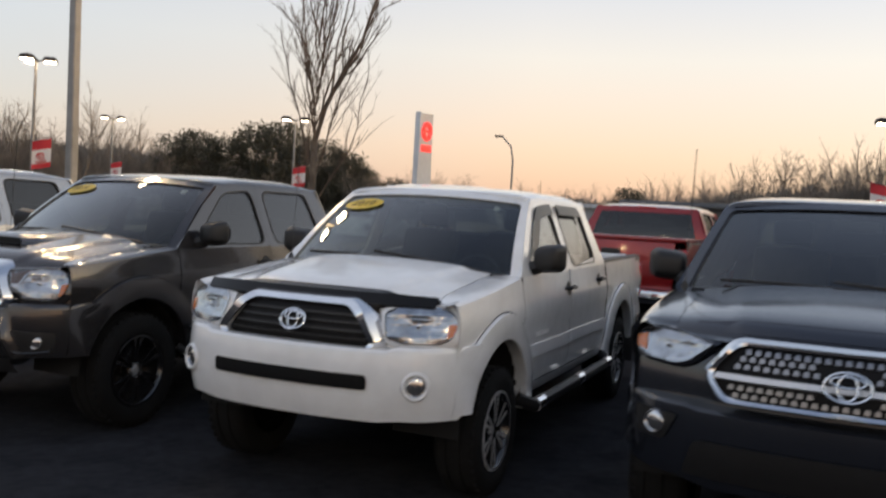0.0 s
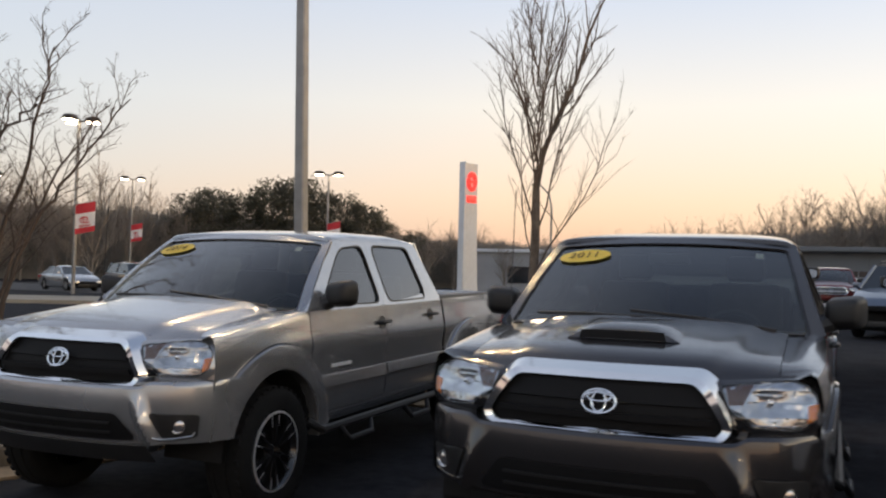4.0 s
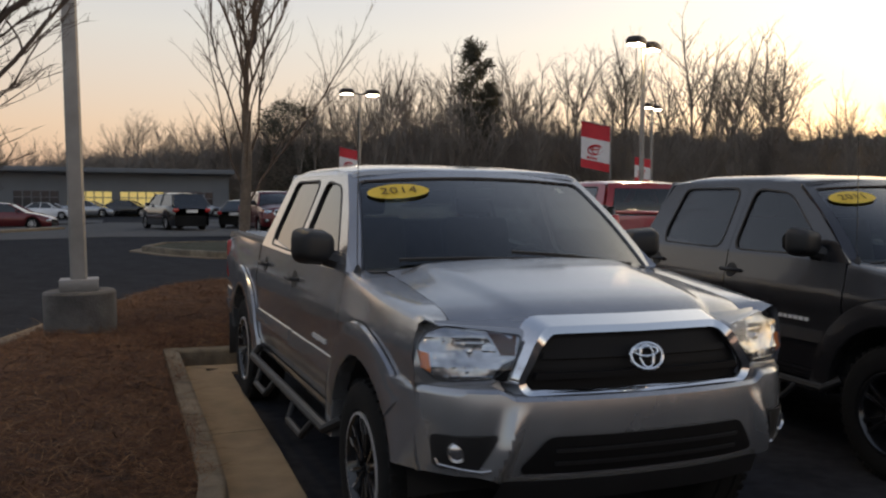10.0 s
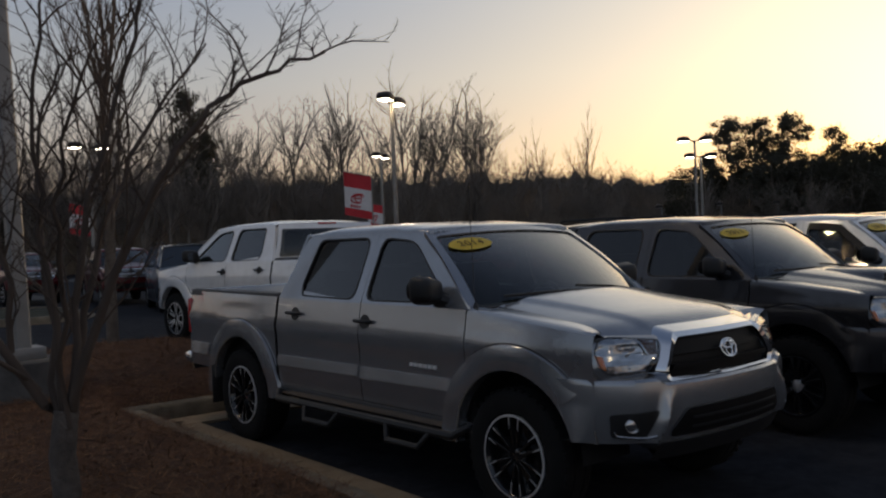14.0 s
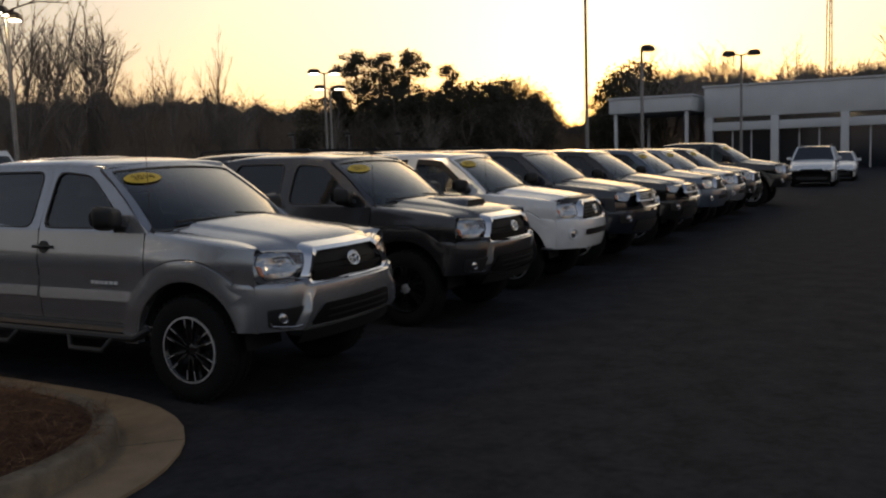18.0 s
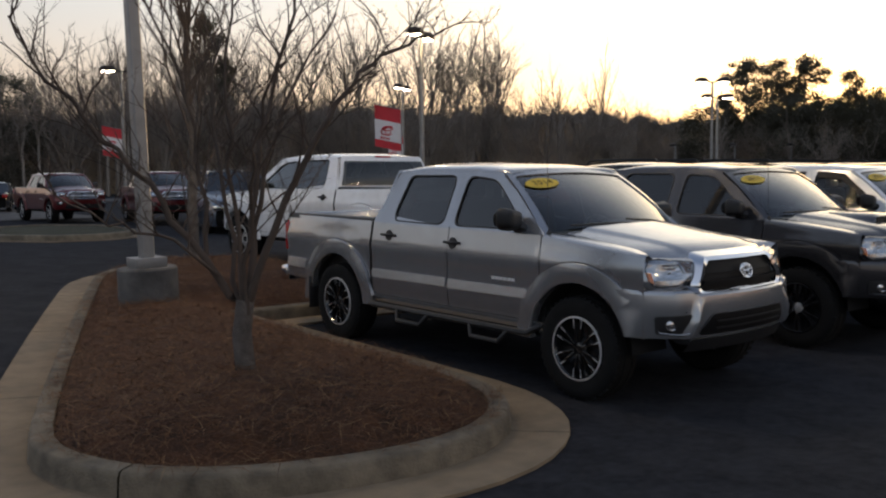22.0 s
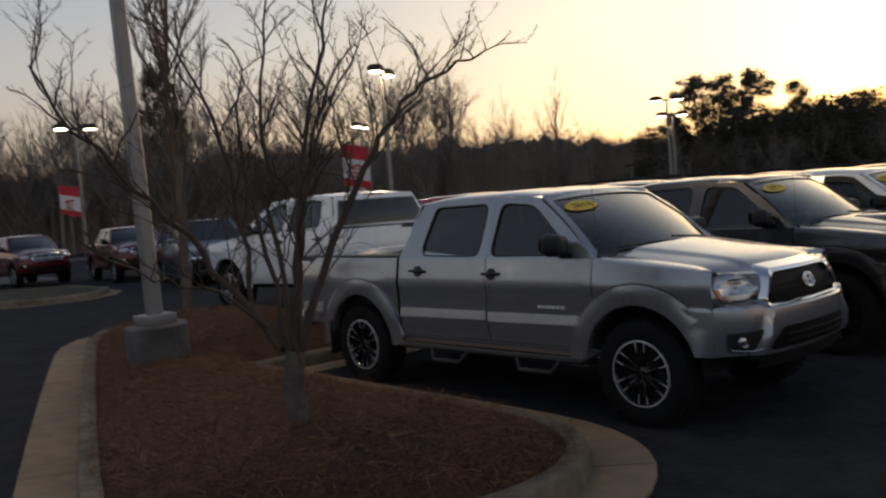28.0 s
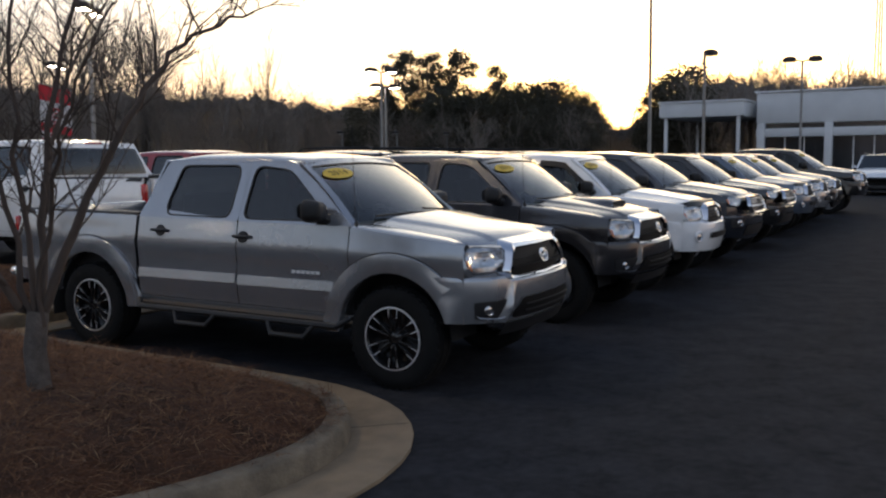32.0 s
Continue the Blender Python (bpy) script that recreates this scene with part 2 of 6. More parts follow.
M = dict(
    asphalt=mat("asphalt", (0.035, 0.036, 0.041), 0.85, var=0.45, scale=14, bump=0.55, bscale=130, spec=0.04),
    road=mat("road_asphalt", (0.06, 0.058, 0.058), 0.85, var=0.3, scale=3, bump=0.3, bscale=60),
    concrete=mat("kerb_concrete", (0.25, 0.185, 0.115), 0.9, var=0.32, scale=7, bump=0.35, bscale=70),
    kerb=mat("stained_kerb", (0.185, 0.15, 0.105), 0.92, var=0.6, scale=9, bump=0.5, bscale=60),
    walk=mat("walk_concrete", (0.30, 0.27, 0.22), 0.9, var=0.3, scale=3, bump=0.3, bscale=40),
    base=mat("cast_concrete", (0.135, 0.125, 0.115), 0.88, var=0.65, scale=5, bump=0.4, bscale=40),
    mulch=mat("pine_straw_bed", (0.066, 0.025, 0.0085), 0.95, var=0.6, scale=16, bump=0.9, bscale=45),
    straw=mat("pine_straw", (0.20, 0.078, 0.028), 0.85, var=0.6, scale=20),
    grass=mat("lawn", (0.034, 0.034, 0.013), 0.95, var=0.5, scale=9, bump=0.8, bscale=50),
    bark=mat("grey_bark", (0.12, 0.10, 0.085), 0.9, var=0.5, scale=22, bump=0.6, bscale=60),
    twig=mat("twig_bark", (0.098, 0.073, 0.058), 0.9, var=0.4, scale=4),
    # paler than the near bark: distance haze is put into this colour
    wood=mat("hazed_far_bark", (0.28, 0.235, 0.195), 0.95, var=0.4, scale=1),
    needle=mat("pine_needles", (0.115, 0.108, 0.08), 0.9, var=0.4, scale=0.8),
    # brush colour lifted the same way, to stand in for haze
    brush=mat("hazed_winter_brush", (0.32, 0.285, 0.245), 0.95, var=0.35, scale=0.5, bump=1.0, bscale=2.5),
    pole=mat("galvanised_steel", (0.30, 0.29, 0.28), 0.5, 0.6, var=0.25, scale=6),
    bronze=mat("bronze_housing", (0.045, 0.036, 0.03), 0.5, 0.4, var=0.2, scale=8),
    lens=mat("lamp_lens", (0.9, 0.85, 0.75), 0.3, emit=(1.0, 0.86, 0.62), power=22.0),
    badge=mat("bright_badge", (0.86, 0.86, 0.86), 0.35, 0.2, var=0.05, scale=10),
    chrome=mat("chrome", (0.82, 0.83, 0.85), 0.09, 1.0, var=0.06, scale=5),
    tooth=mat("satin_tooth", (0.36, 0.36, 0.37), 0.3, 0.8, var=0.15, scale=20),
    alloy=mat("machined_alloy", (0.74, 0.74, 0.75), 0.32, 0.6, var=0.12, scale=12),
    black=mat("black_plastic", (0.012, 0.012, 0.013), 0.5, var=0.3, scale=20, bump=0.05, bscale=300),
    visor=mat("smoked_visor", (0.008, 0.008, 0.009), 0.34, spec=0.3, var=0.2, scale=12),
    gloss=mat("gloss_black", (0.01, 0.01, 0.011), 0.16, coat=0.6, var=0.1, scale=6),
    grid=mat("grille_black", (0.006, 0.006, 0.007), 0.6, spec=0.2, var=0.2, scale=30),
    rubber=mat("tyre_rubber", (0.010, 0.010, 0.010), 0.88, var=0.35, scale=18, bump=0.2, bscale=120, spec=0.2),
    dark=mat("underbody", (0.006, 0.006, 0.006), 0.9, var=0.2, scale=10),
    cloth=mat("seat_cloth", (0.055, 0.053, 0.052), 0.9, var=0.25, scale=30),
    dash=mat("dashboard_vinyl", (0.04, 0.04, 0.042), 0.6, var=0.2, scale=20),
    smoke=mat("smoked_amber", (0.07, 0.028, 0.014), 0.12, coat=0.9, var=0.3, scale=30),
    amber=mat("amber_lens", (0.75, 0.19, 0.03), 0.15, coat=0.8, var=0.1, scale=30),
    red=mat("red_lens", (0.42, 0.012, 0.012), 0.14, coat=0.8, var=0.1, scale=30),
    reflector=mat("lamp_reflector", (0.6, 0.6, 0.61), 0.14, 0.95, var=0.35, scale=22, bump=0.05, bscale=40),
    yellow=mat("yellow_sticker", (0.72, 0.50, 0.045), 0.5, var=0.08, scale=20),
    print=mat("sticker_print", (0.12, 0.07, 0.01), 0.6, var=0.1, scale=20),
    paper=mat("white_paper", (0.7, 0.7, 0.68), 0.7, var=0.1, scale=20),
    banner_red=mat("banner_red", (0.62, 0.035, 0.045), 0.7, var=0.15, scale=6),
    banner_white=mat("banner_white", (0.78, 0.74, 0.72), 0.7, var=0.1, scale=6),
    sign_white=mat("sign_white", (0.72, 0.72, 0.72), 0.45, var=0.1, scale=3),
    sign_red=mat("sign_red_glow", (0.8, 0.05, 0.04), 0.4, emit=(1.0, 0.05, 0.04), power=0.9),
    wall=mat("pale_cladding", (0.42, 0.42, 0.42), 0.7, var=0.15, scale=0.6),
    white_wall=mat("white_cladding", (0.74, 0.74, 0.73), 0.6, var=0.12, scale=0.6),
    wall_dark=mat("dark_cladding", (0.16, 0.17, 0.18), 0.7, var=0.2, scale=0.5),
    shop_lit=mat("lit_shop_window", (0.5, 0.4, 0.1), 0.4, emit=(1.0, 0.78, 0.28), power=0.42),
    shop_dim=mat("dim_shop_window", (0.2, 0.22, 0.16), 0.3, emit=(0.6, 0.65, 0.42), power=0.04),
    pane=mat("dark_pane", (0.02, 0.025, 0.03), 0.08, coat=0.5, var=0.2, scale=2),
    silver=paint("silver_paint", (0.375, 0.385, 0.405), 0.7, 0.235),
    grey=paint("charcoal_paint", (0.046, 0.044, 0.047), 0.6, 0.24),
    white=paint("white_paint", (0.84, 0.855, 0.87), 0.0, 0.24),
    night=paint("dark_blue_paint", (0.020, 0.024, 0.034), 0.35, 0.25),
    blackp=paint("black_paint", (0.012, 0.012, 0.013), 0.2, 0.25),
    redp=paint("red_paint", (0.28, 0.012, 0.014), 0.4, 0.3),
    darkred=paint("maroon_paint", (0.13, 0.012, 0.014), 0.4, 0.3),
    beige=paint("cream_paint", (0.55, 0.50, 0.40), 0.1, 0.35),
    bluep=paint("blue_grey_paint", (0.10, 0.13, 0.18), 0.5, 0.3),
    windshield=glass_mat("windshield_glass", (0.42, 0.49, 0.46), 0.02, 0.05, 2.4),
    tinted=glass_mat("tinted_glass", (0.13, 0.14, 0.14), 0.02, 0.08, 3.2),
    clear=glass_mat("clear_lens", (0.9, 0.92, 0.94)),
)


def part(name, bm, material, parent=None, label="", sharp=35):
    """Links a bmesh, or a ready mesh, as one mesh object under a thing or a part."""
    if isinstance(bm, bpy.types.Mesh):
        me = bm
    else:
        bmesh.ops.recalc_face_normals(bm, faces=bm.faces)
        me = bpy.data.meshes.new(name)
        bm.to_mesh(me)
        bm.free()
    me.materials.clear()
    for m in material if isinstance(material, (list, tuple)) else [material]:
        me.materials.append(m)
    me.shade_smooth()
    me.set_sharp_from_angle(angle=radians(sharp))
    ob = new(name, me)
    ob.parent = parent
    if label:
        tagged(ob, label)
    return ob


def root(name, label, category, group=""):
    return tagged(new(name), label, category, group)


def loft(rows, wrap=False, bm=None):
    """Quads between rows of points."""
    bm = bm or bmesh.new()
    vs = [[bm.verts.new(p) for p in r] for r in rows]
    for r, s in zip(vs, vs[1:]):
        for k in range(len(r) - (0 if wrap else 1)):
            k2 = (k + 1) % len(r)
            f = [r[k], r[k2], s[k2], s[k]]
            if len({v.co.to_tuple(5) for v in f}) >= 3:
                try:
                    bm.faces.new(f)
                except ValueError:
                    pass
    bmesh.ops.remove_doubles(bm, verts=bm.verts, dist=1e-5)
    return bm


def mirrored(bm):
    """Adds the mirror image across x = 0."""
    geo = bmesh.ops.duplicate(bm, geom=bm.verts[:] + bm.edges[:] + bm.faces[:])["geom"]
    for v in (g for g in geo if isinstance(g, bmesh.types.BMVert)):
        v.co.x = -v.co.x
    bmesh.ops.reverse_faces(bm, faces=[g for g in geo if isinstance(g, bmesh.types.BMFace)])
    bmesh.ops.remove_doubles(bm, verts=bm.verts, dist=1e-4)
    return bm


def box(x0, x1, y0, y1, z0, z1, bevel=0.0, bm=None, seg=2):
    own = bmesh.new()
    bmesh.ops.create_cube(own, size=1)
    for v in own.verts:
        v.co = ((x0 + x1) / 2 + v.co.x * (x1 - x0), (y0 + y1) / 2 + v.co.y * (y1 - y0), (z0 + z1) / 2 + v.co.z * (z1 - z0))
    if bevel:
        bmesh.ops.bevel(own, geom=own.edges[:], offset=bevel, segments=seg, affect="EDGES", profile=0.5)
    return merge(bm, own)


def merge(bm, own):
    if bm is None:
        return own
    tmp = bpy.data.meshes.new("tmp")
    own.to_mesh(tmp)
    own.free()
    bm.from_mesh(tmp)
    bpy.data.meshes.remove(tmp)
    return bm


def moved(bm, m):
    bmesh.ops.transform(bm, matrix=m, verts=bm.verts)
    return bm


def lathe(profile, n=32, axis="z", bm=None):
    """Turns (radius, height) points round an axis."""
    rows = []
    for r, h in profile:
        ring_ = []
        for k in range(n):
            c, s = math.cos(k * math.tau / n), math.sin(k * math.tau / n)
            ring_.append((r * c, r * s, h) if axis == "z" else (h, r * c, r * s) if axis == "x" else (r * c, h, r * s))
        rows.append(ring_)
    own = bmesh.new()
    vs = [[own.verts.new(p) for p in r] for r in rows]
    for r, s in zip(vs, vs[1:]):
        for k in range(n):
            own.faces.new((r[k], r[(k + 1) % n], s[(k + 1) % n], s[k]))
    return merge(bm, own)


def tube(points, r, n=8, r_end=None, bm=None, caps=True):
    """A round bar along points."""
    own = bmesh.new()
    pts = [Vector(p) for p in points]
    rows = []
    for i, p in enumerate(pts):
        way = (pts[min(i + 1, len(pts) - 1)] - pts[max(i - 1, 0)]).normalized()
        u = way.orthogonal().normalized() if abs(way.z) > 0.95 else way.cross(Vector((0, 0, 1))).normalized()
        v = way.cross(u)
        rr = r if r_end is None else r + (r_end - r) * i / (len(pts) - 1)
        rows.append([own.verts.new(p + rr * (math.cos(k * math.tau / n) * u + math.sin(k * math.tau / n) * v)) for k in range(n)])
    for q, s in zip(rows, rows[1:]):
        for k in range(n):
            own.faces.new((q[k], q[(k + 1) % n], s[(k + 1) % n], s[k]))
    if caps:
        own.faces.new(rows[0][::-1])
        own.faces.new(rows[-1])
    return merge(bm, own)


def rounded(pts, r, n=4):
    """A polygon with its corners rounded, n points a corner."""
    out, k = [], len(pts)
    for i in range(k):
        p, a, b = Vector(pts[i]), Vector(pts[i - 1]), Vector(pts[(i + 1) % k])
        ra = min(r, (a - p).length * 0.45, (b - p).length * 0.45)
        s, t = p + (a - p).normalized() * ra, p + (b - p).normalized() * ra
        for j in range(n):
            f = j / (n - 1)
            out.append(tuple((1 - f) ** 2 * s + 2 * f * (1 - f) * p + f * f * t))
    return out


def densed(pts, n=4):
    out = []
    for i, p in enumerate(pts):
        q = pts[(i + 1) % len(pts)]
        out += [tuple(Vector(p) + (Vector(q) - Vector(p)) * j / n) for j in range(n)]
    return out


def patch(poly, surf, thick=0.0, cuts=3):
    """A convex outline laid as a fine grid on a surface surf(u, v) and thickened."""
    vs_ = sorted({round(p[1], 5) for p in poly})
    n = max(2, cuts * 3)
    gap = (vs_[-1] - vs_[0]) / n
    levels = []
    for a, b in zip(vs_, vs_[1:]):
        k = max(1, round((b - a) / gap))
        levels += [a + (b - a) * j / k for j in range(k)]
    levels.append(vs_[-1])
    rows = []
    for v in levels:
        us = []
        for (u0, v0), (u1, v1) in zip(poly, poly[1:] + poly[:1]):
            if abs(v0 - v) < 2e-5:
                us.append(u0)
            if (v0 - v) * (v1 - v) < 0:
                us.append(u0 + (u1 - u0) * (v - v0) / (v1 - v0))
        a, b = min(us), max(us)
        m = max(2, cuts * 4)
        rows.append([surf(a + (b - a) * j / m, v) for j in range(m + 1)])
    bm = loft(rows)
    if thick:
        bmesh.ops.recalc_face_normals(bm, faces=bm.faces)
        bmesh.ops.solidify(bm, geom=bm.faces[:], thickness=thick)
    return bm


def ring(outer, inner, surf, thick=0.0):
    """A frame between two polygons of as many points, laid on a surface, or on three from rim to rim."""
    bm = bmesh.new()
    mid = [tuple((Vector(a) + Vector(b)) / 2) for a, b in zip(outer, inner)]
    on3 = surf if isinstance(surf, tuple) else (surf, surf, surf)
    rows = [[bm.verts.new(f(u, v)) for u, v in p] for p, f in zip((outer, mid, inner), on3)]
    k = len(outer)
    for r, s in zip(rows, rows[1:]):
        for i in range(k):
            bm.faces.new((r[i], r[(i + 1) % k], s[(i + 1) % k], s[i]))
    if thick:
        bmesh.ops.recalc_face_normals(bm, faces=bm.faces)
        bmesh.ops.solidify(bm, geom=bm.faces[:], thickness=thick)
    return bm


def lettering(name, text, size, m, material, parent, label=""):
    """Raised characters in the built-in font, one by one."""
    for k, ch in enumerate(text):
        c = bpy.data.curves.new(name, "FONT")
        c.body, c.size, c.extrude, c.align_x, c.align_y = ch, size, 0.0008, "CENTER", "CENTER"
        tmp = bpy.data.objects.new("tmp", c)
        me = bpy.data.meshes.new_from_object(tmp)
        bpy.data.objects.remove(tmp)
        me.transform(m @ Matrix.Translation(((k - (len(text) - 1) / 2) * size * 0.57, 0, 0)))
        part(name, me, material, parent, label)


def ground_z(x, y):
    """The lot rises a little behind the front row and falls away towards the road."""
    z = 0.010 * min(max(y, 0), 4.5) + 0.0282 * (min(max(y, 4.5), 10) - 4.5)
    s = lambda v: min(max(v, 0), 1)  # noqa: E731
    return z - 0.7 * s((y - 10) / 45) * s((-x - 2) / 12)


# ---- ground ----
xs = [-3000, -400, -120, -60, -40, -25, -18, -14, -11, -8, -5, -2, 0, 6, 14, 30, 80, 400, 3000]
ys = [-3000, -300, -60, -12, 0, 2.5, 4.5, 5.2, 7.5, 10, 14, 19, 25, 32, 40, 48, 55, 90, 400, 3000]
part("ground", loft([[(x, y, ground_z(x, y)) for x in xs] for y in ys]), M["asphalt"], sharp=80)
tagged(bpy.data.objects["ground"], "dark sealed asphalt of the car lot", "ground", kind="structure")


def sheet(name, outline, z, material, label, category, thick=0.12):
    """A flat slab with an outline, that follows the ground."""
    bm = bmesh.new()
    f = bm.faces.new([bm.verts.new((x, y, 0)) for x, y in outline])
    bmesh.ops.triangulate(bm, faces=[f])
    bmesh.ops.subdivide_edges(bm, edges=bm.edges[:], cuts=2, use_grid_fill=True)
    up = bmesh.ops.extrude_face_region(bm, geom=bm.faces[:])["geom"]
    top = {g for g in up if isinstance(g, bmesh.types.BMVert)}
    for v in bm.verts:
        v.co.z = ground_z(v.co.x, v.co.y) + (z if v in top else z - thick)
    ob = part(name, bm, material)
    return tagged(ob, label, category, kind="structure")


def offset_line(pts, d):
    """A closed outline moved outwards by d (outline anticlockwise)."""
    out = []
    for i, p in enumerate(pts):
        a, b = Vector(pts[i - 1]), Vector(pts[(i + 1) % len(pts)])
        p = Vector(p)
        n1, n2 = (p - a).normalized(), (b - p).normalized()
        n = Vector((n1.y + n2.y, -n1.x - n2.x))
        n = n.normalized() / max(0.5, math.sqrt((1 + n1.dot(n2)) / 2))
        out.append(tuple(p + d * n))
    return out


def island(name, inner, label_bed, material, gutter=0.38, mound=0.0):
    """A planted island: the bed, a raised kerb round it and a concrete gutter pan, both cast in lengths."""
    k_out = offset_line(inner, 0.15)
    g_out = offset_line(inner, 0.15 + gutter)
    n = len(inner)
    home = root(name, "concrete kerb and gutter round a planted island", "kerb")
    home["kind"] = "structure"
    i = 0
    while i < n:
        j, length = i, 0.0
        while j < n and length < 2.4:
            length += (Vector(inner[(j + 1) % n]) - Vector(inner[j])).length
            j += 1
        idx = [k % n for k in range(i, j + 1)]
        rows = []
        for q, k in enumerate(idx):
            a, b = Vector(inner[k]), Vector(k_out[k])
            if q == 0 or q == len(idx) - 1:
                t = (Vector(inner[(k + 1) % n]) - Vector(inner[k - 1])).normalized() * (0.006 if q == 0 else -0.006)
                a, b = a + t, b + t
            ga, gb = ground_z(*a), ground_z(*b)
            m = lambda f: a + (b - a) * f  # noqa: E731
            rows.append([(*a, ga - 0.05), (*a, ga + 0.145), (*m(0.06), ga + 0.152), (*m(0.72), gb + 0.15), (*m(0.84), gb + 0.143), (*m(0.91), gb + 0.12), (*m(0.97), gb + 0.05), (*b, gb + 0.0), (*b, gb - 0.05)])
        part("kerb_stone", loft(rows), M["kerb"], home, sharp=50)
        if gutter:
            rows = []
            for q, k in enumerate(idx):
                a, b = Vector(k_out[k]), Vector(g_out[k])
                if q == 0 or q == len(idx) - 1:
                    t = (Vector(inner[(k + 1) % n]) - Vector(inner[k - 1])).normalized() * (0.005 if q == 0 else -0.005)
                    a, b = a + t, b + t
                rows.append([(*(a - (b - a) * 0.02), ground_z(*a) - 0.06), (*a, ground_z(*a) + 0.012), (*(a + (b - a) * 0.5), ground_z(*a) + 0.016), (*b, ground_z(*b) + 0.022), (*b, ground_z(*b) - 0.05)])
            part("gutter_slab", loft(rows), M["concrete"], home, sharp=50)
        i = j
    # the bed, mounded towards its middle
    bm = bmesh.new()
    c = [sum(p[0] for p in inner) / n, sum(p[1] for p in inner) / n]
    f = bm.faces.new([bm.verts.new((x, y, 0)) for x, y in inner])
    bmesh.ops.triangulate(bm, faces=[f])
    for _ in range(3):
        bmesh.ops.subdivide_edges(bm, edges=[e for e in bm.edges if e.calc_length() > 0.25], cuts=1, use_grid_fill=True)
        bmesh.ops.triangulate(bm, faces=[q for q in bm.faces if len(q.verts) > 3])
    for v in bm.verts:
        v.co.z = bed_z(inner, v.co.x, v.co.y, mound)
    bed = part(name.replace("island", "bed"), bm, material, sharp=80)
    tagged(bed, label_bed, "planting bed", kind="structure")
    return home


def edge_distance(poly, x, y):
    p, best = Vector((x, y)), 9.0
    for i in range(len(poly)):
        a, b = Vector(poly[i - 1]), Vector(poly[i])
        t = max(0, min(1, (p - a).dot(b - a) / max(1e-9, (b - a).length_squared)))
        best = min(best, (p - a - (b - a) * t).length)
    return best


def inside(poly, x, y):
    hit = False
    for i in range(len(poly)):
        (x0, y0), (x1, y1) = poly[i - 1], poly[i]
        if (y0 > y) != (y1 > y) and x < (x1 - x0) * (y - y0) / (y1 - y0) + x0:
            hit = not hit
    return hit


def bed_z(poly, x, y, mound):
    d = edge_distance(poly, x, y)
    rise = mound * (1 - math.exp(-d / 0.45))
    return ground_z(x, y) + 0.105 + rise + (0.02 * noise.noise((x * 2.3, y * 2.3, 0)) + 0.022 * noise.noise((x * 7, y * 7, 3))) * min(1, d * 4)


# the planted island beside the end stall, which runs on behind it
ISLAND = [(-1.48, 5.45), (1.05, 5.45), (1.05, 9.2), (0.75, 9.6), (-0.6, 9.9), (-1.2, 9.75), (-1.6, 9.2), (-2.3, 7.4), (-3.2, 5.0), (-3.95, 2.9), (-4.28, 1.9), (-4.3, 1.5), (-4.15, 1.08), (-3.9, 0.78), (-3.55, 0.56), (-3.1, 0.42), (-2.65, 0.37), (-2.28, 0.44), (-1.98, 0.6), (-1.74, 0.84), (-1.57, 1.2), (-1.5, 1.75)]
soft_ = []
for i, p in enumerate(ISLAND):
    a, b = Vector(ISLAND[i - 1]), Vector(ISLAND[(i + 1) % len(ISLAND)])
    if p[1] > 5 and p[0] > -1.55:
        soft_.append(p)
    else:
        soft_ += [tuple(Vector(p).lerp(a, 0.22)), tuple(Vector(p).lerp(b, 0.22))]
ISLAND = soft_
fine = []
for i, p in enumerate(ISLAND):
    q = ISLAND[(i + 1) % len(ISLAND)]
    k = max(1, int((Vector(q) - Vector(p)).length / 0.4))
    fine += [tuple(Vector(p) + (Vector(q) - Vector(p)) * j / k) for j in range(k)]
ISLAND = fine[::-1] if sum(fine[i - 1][0] * fine[i][1] - fine[i][0] * fine[i - 1][1] for i in range(len(fine))) < 0 else fine
island("island", ISLAND, "island bed covered in brown pine straw mulch", M["mulch"], mound=0.24)


SPILL = offset_line(ISLAND, 0.09)


def needles(count, seed, lo, hi):
    """Loose pine needles lying on the bed."""
    rnd = random.Random(seed)
    verts, faces = [], []
    while len(faces) < count:
        x, y = rnd.uniform(lo[0], hi[0]), rnd.uniform(lo[1], hi[1])
        if inside(ISLAND, x, y):
            z = bed_z(ISLAND, x, y, 0.24) + rnd.uniform(0.004, 0.035)
        elif inside(SPILL, x, y) and noise.noise((x * 3, y * 3, 7)) > rnd.uniform(-0.3, 0.5):
            z = ground_z(x, y) + 0.157 + rnd.uniform(0, 0.012)
        else:
            continue
        a, t, ln = rnd.uniform(0, math.tau), rnd.gauss(0, 0.25), rnd.uniform(0.07, 0.19)
        d = Vector((math.cos(a) * math.cos(t), math.sin(a) * math.cos(t), math.sin(t))) * ln
        s = Vector((-math.sin(a), math.cos(a), rnd.uniform(-0.5, 0.5))) * 0.0015
        p, k = Vector((x, y, z)), len(verts)
        bend = Vector((0, 0, -0.01)) + s * rnd.uniform(-4, 4)
        verts += [p - s, p + s, p + d / 2 + s - bend, p + d / 2 - s - bend, p + d]
        faces += [(k, k + 1, k + 2, k + 3), (k + 3, k + 2, k + 4)]
    me = bpy.data.meshes.new("pine_straw")
    me.from_pydata(verts, [], faces)
    return me


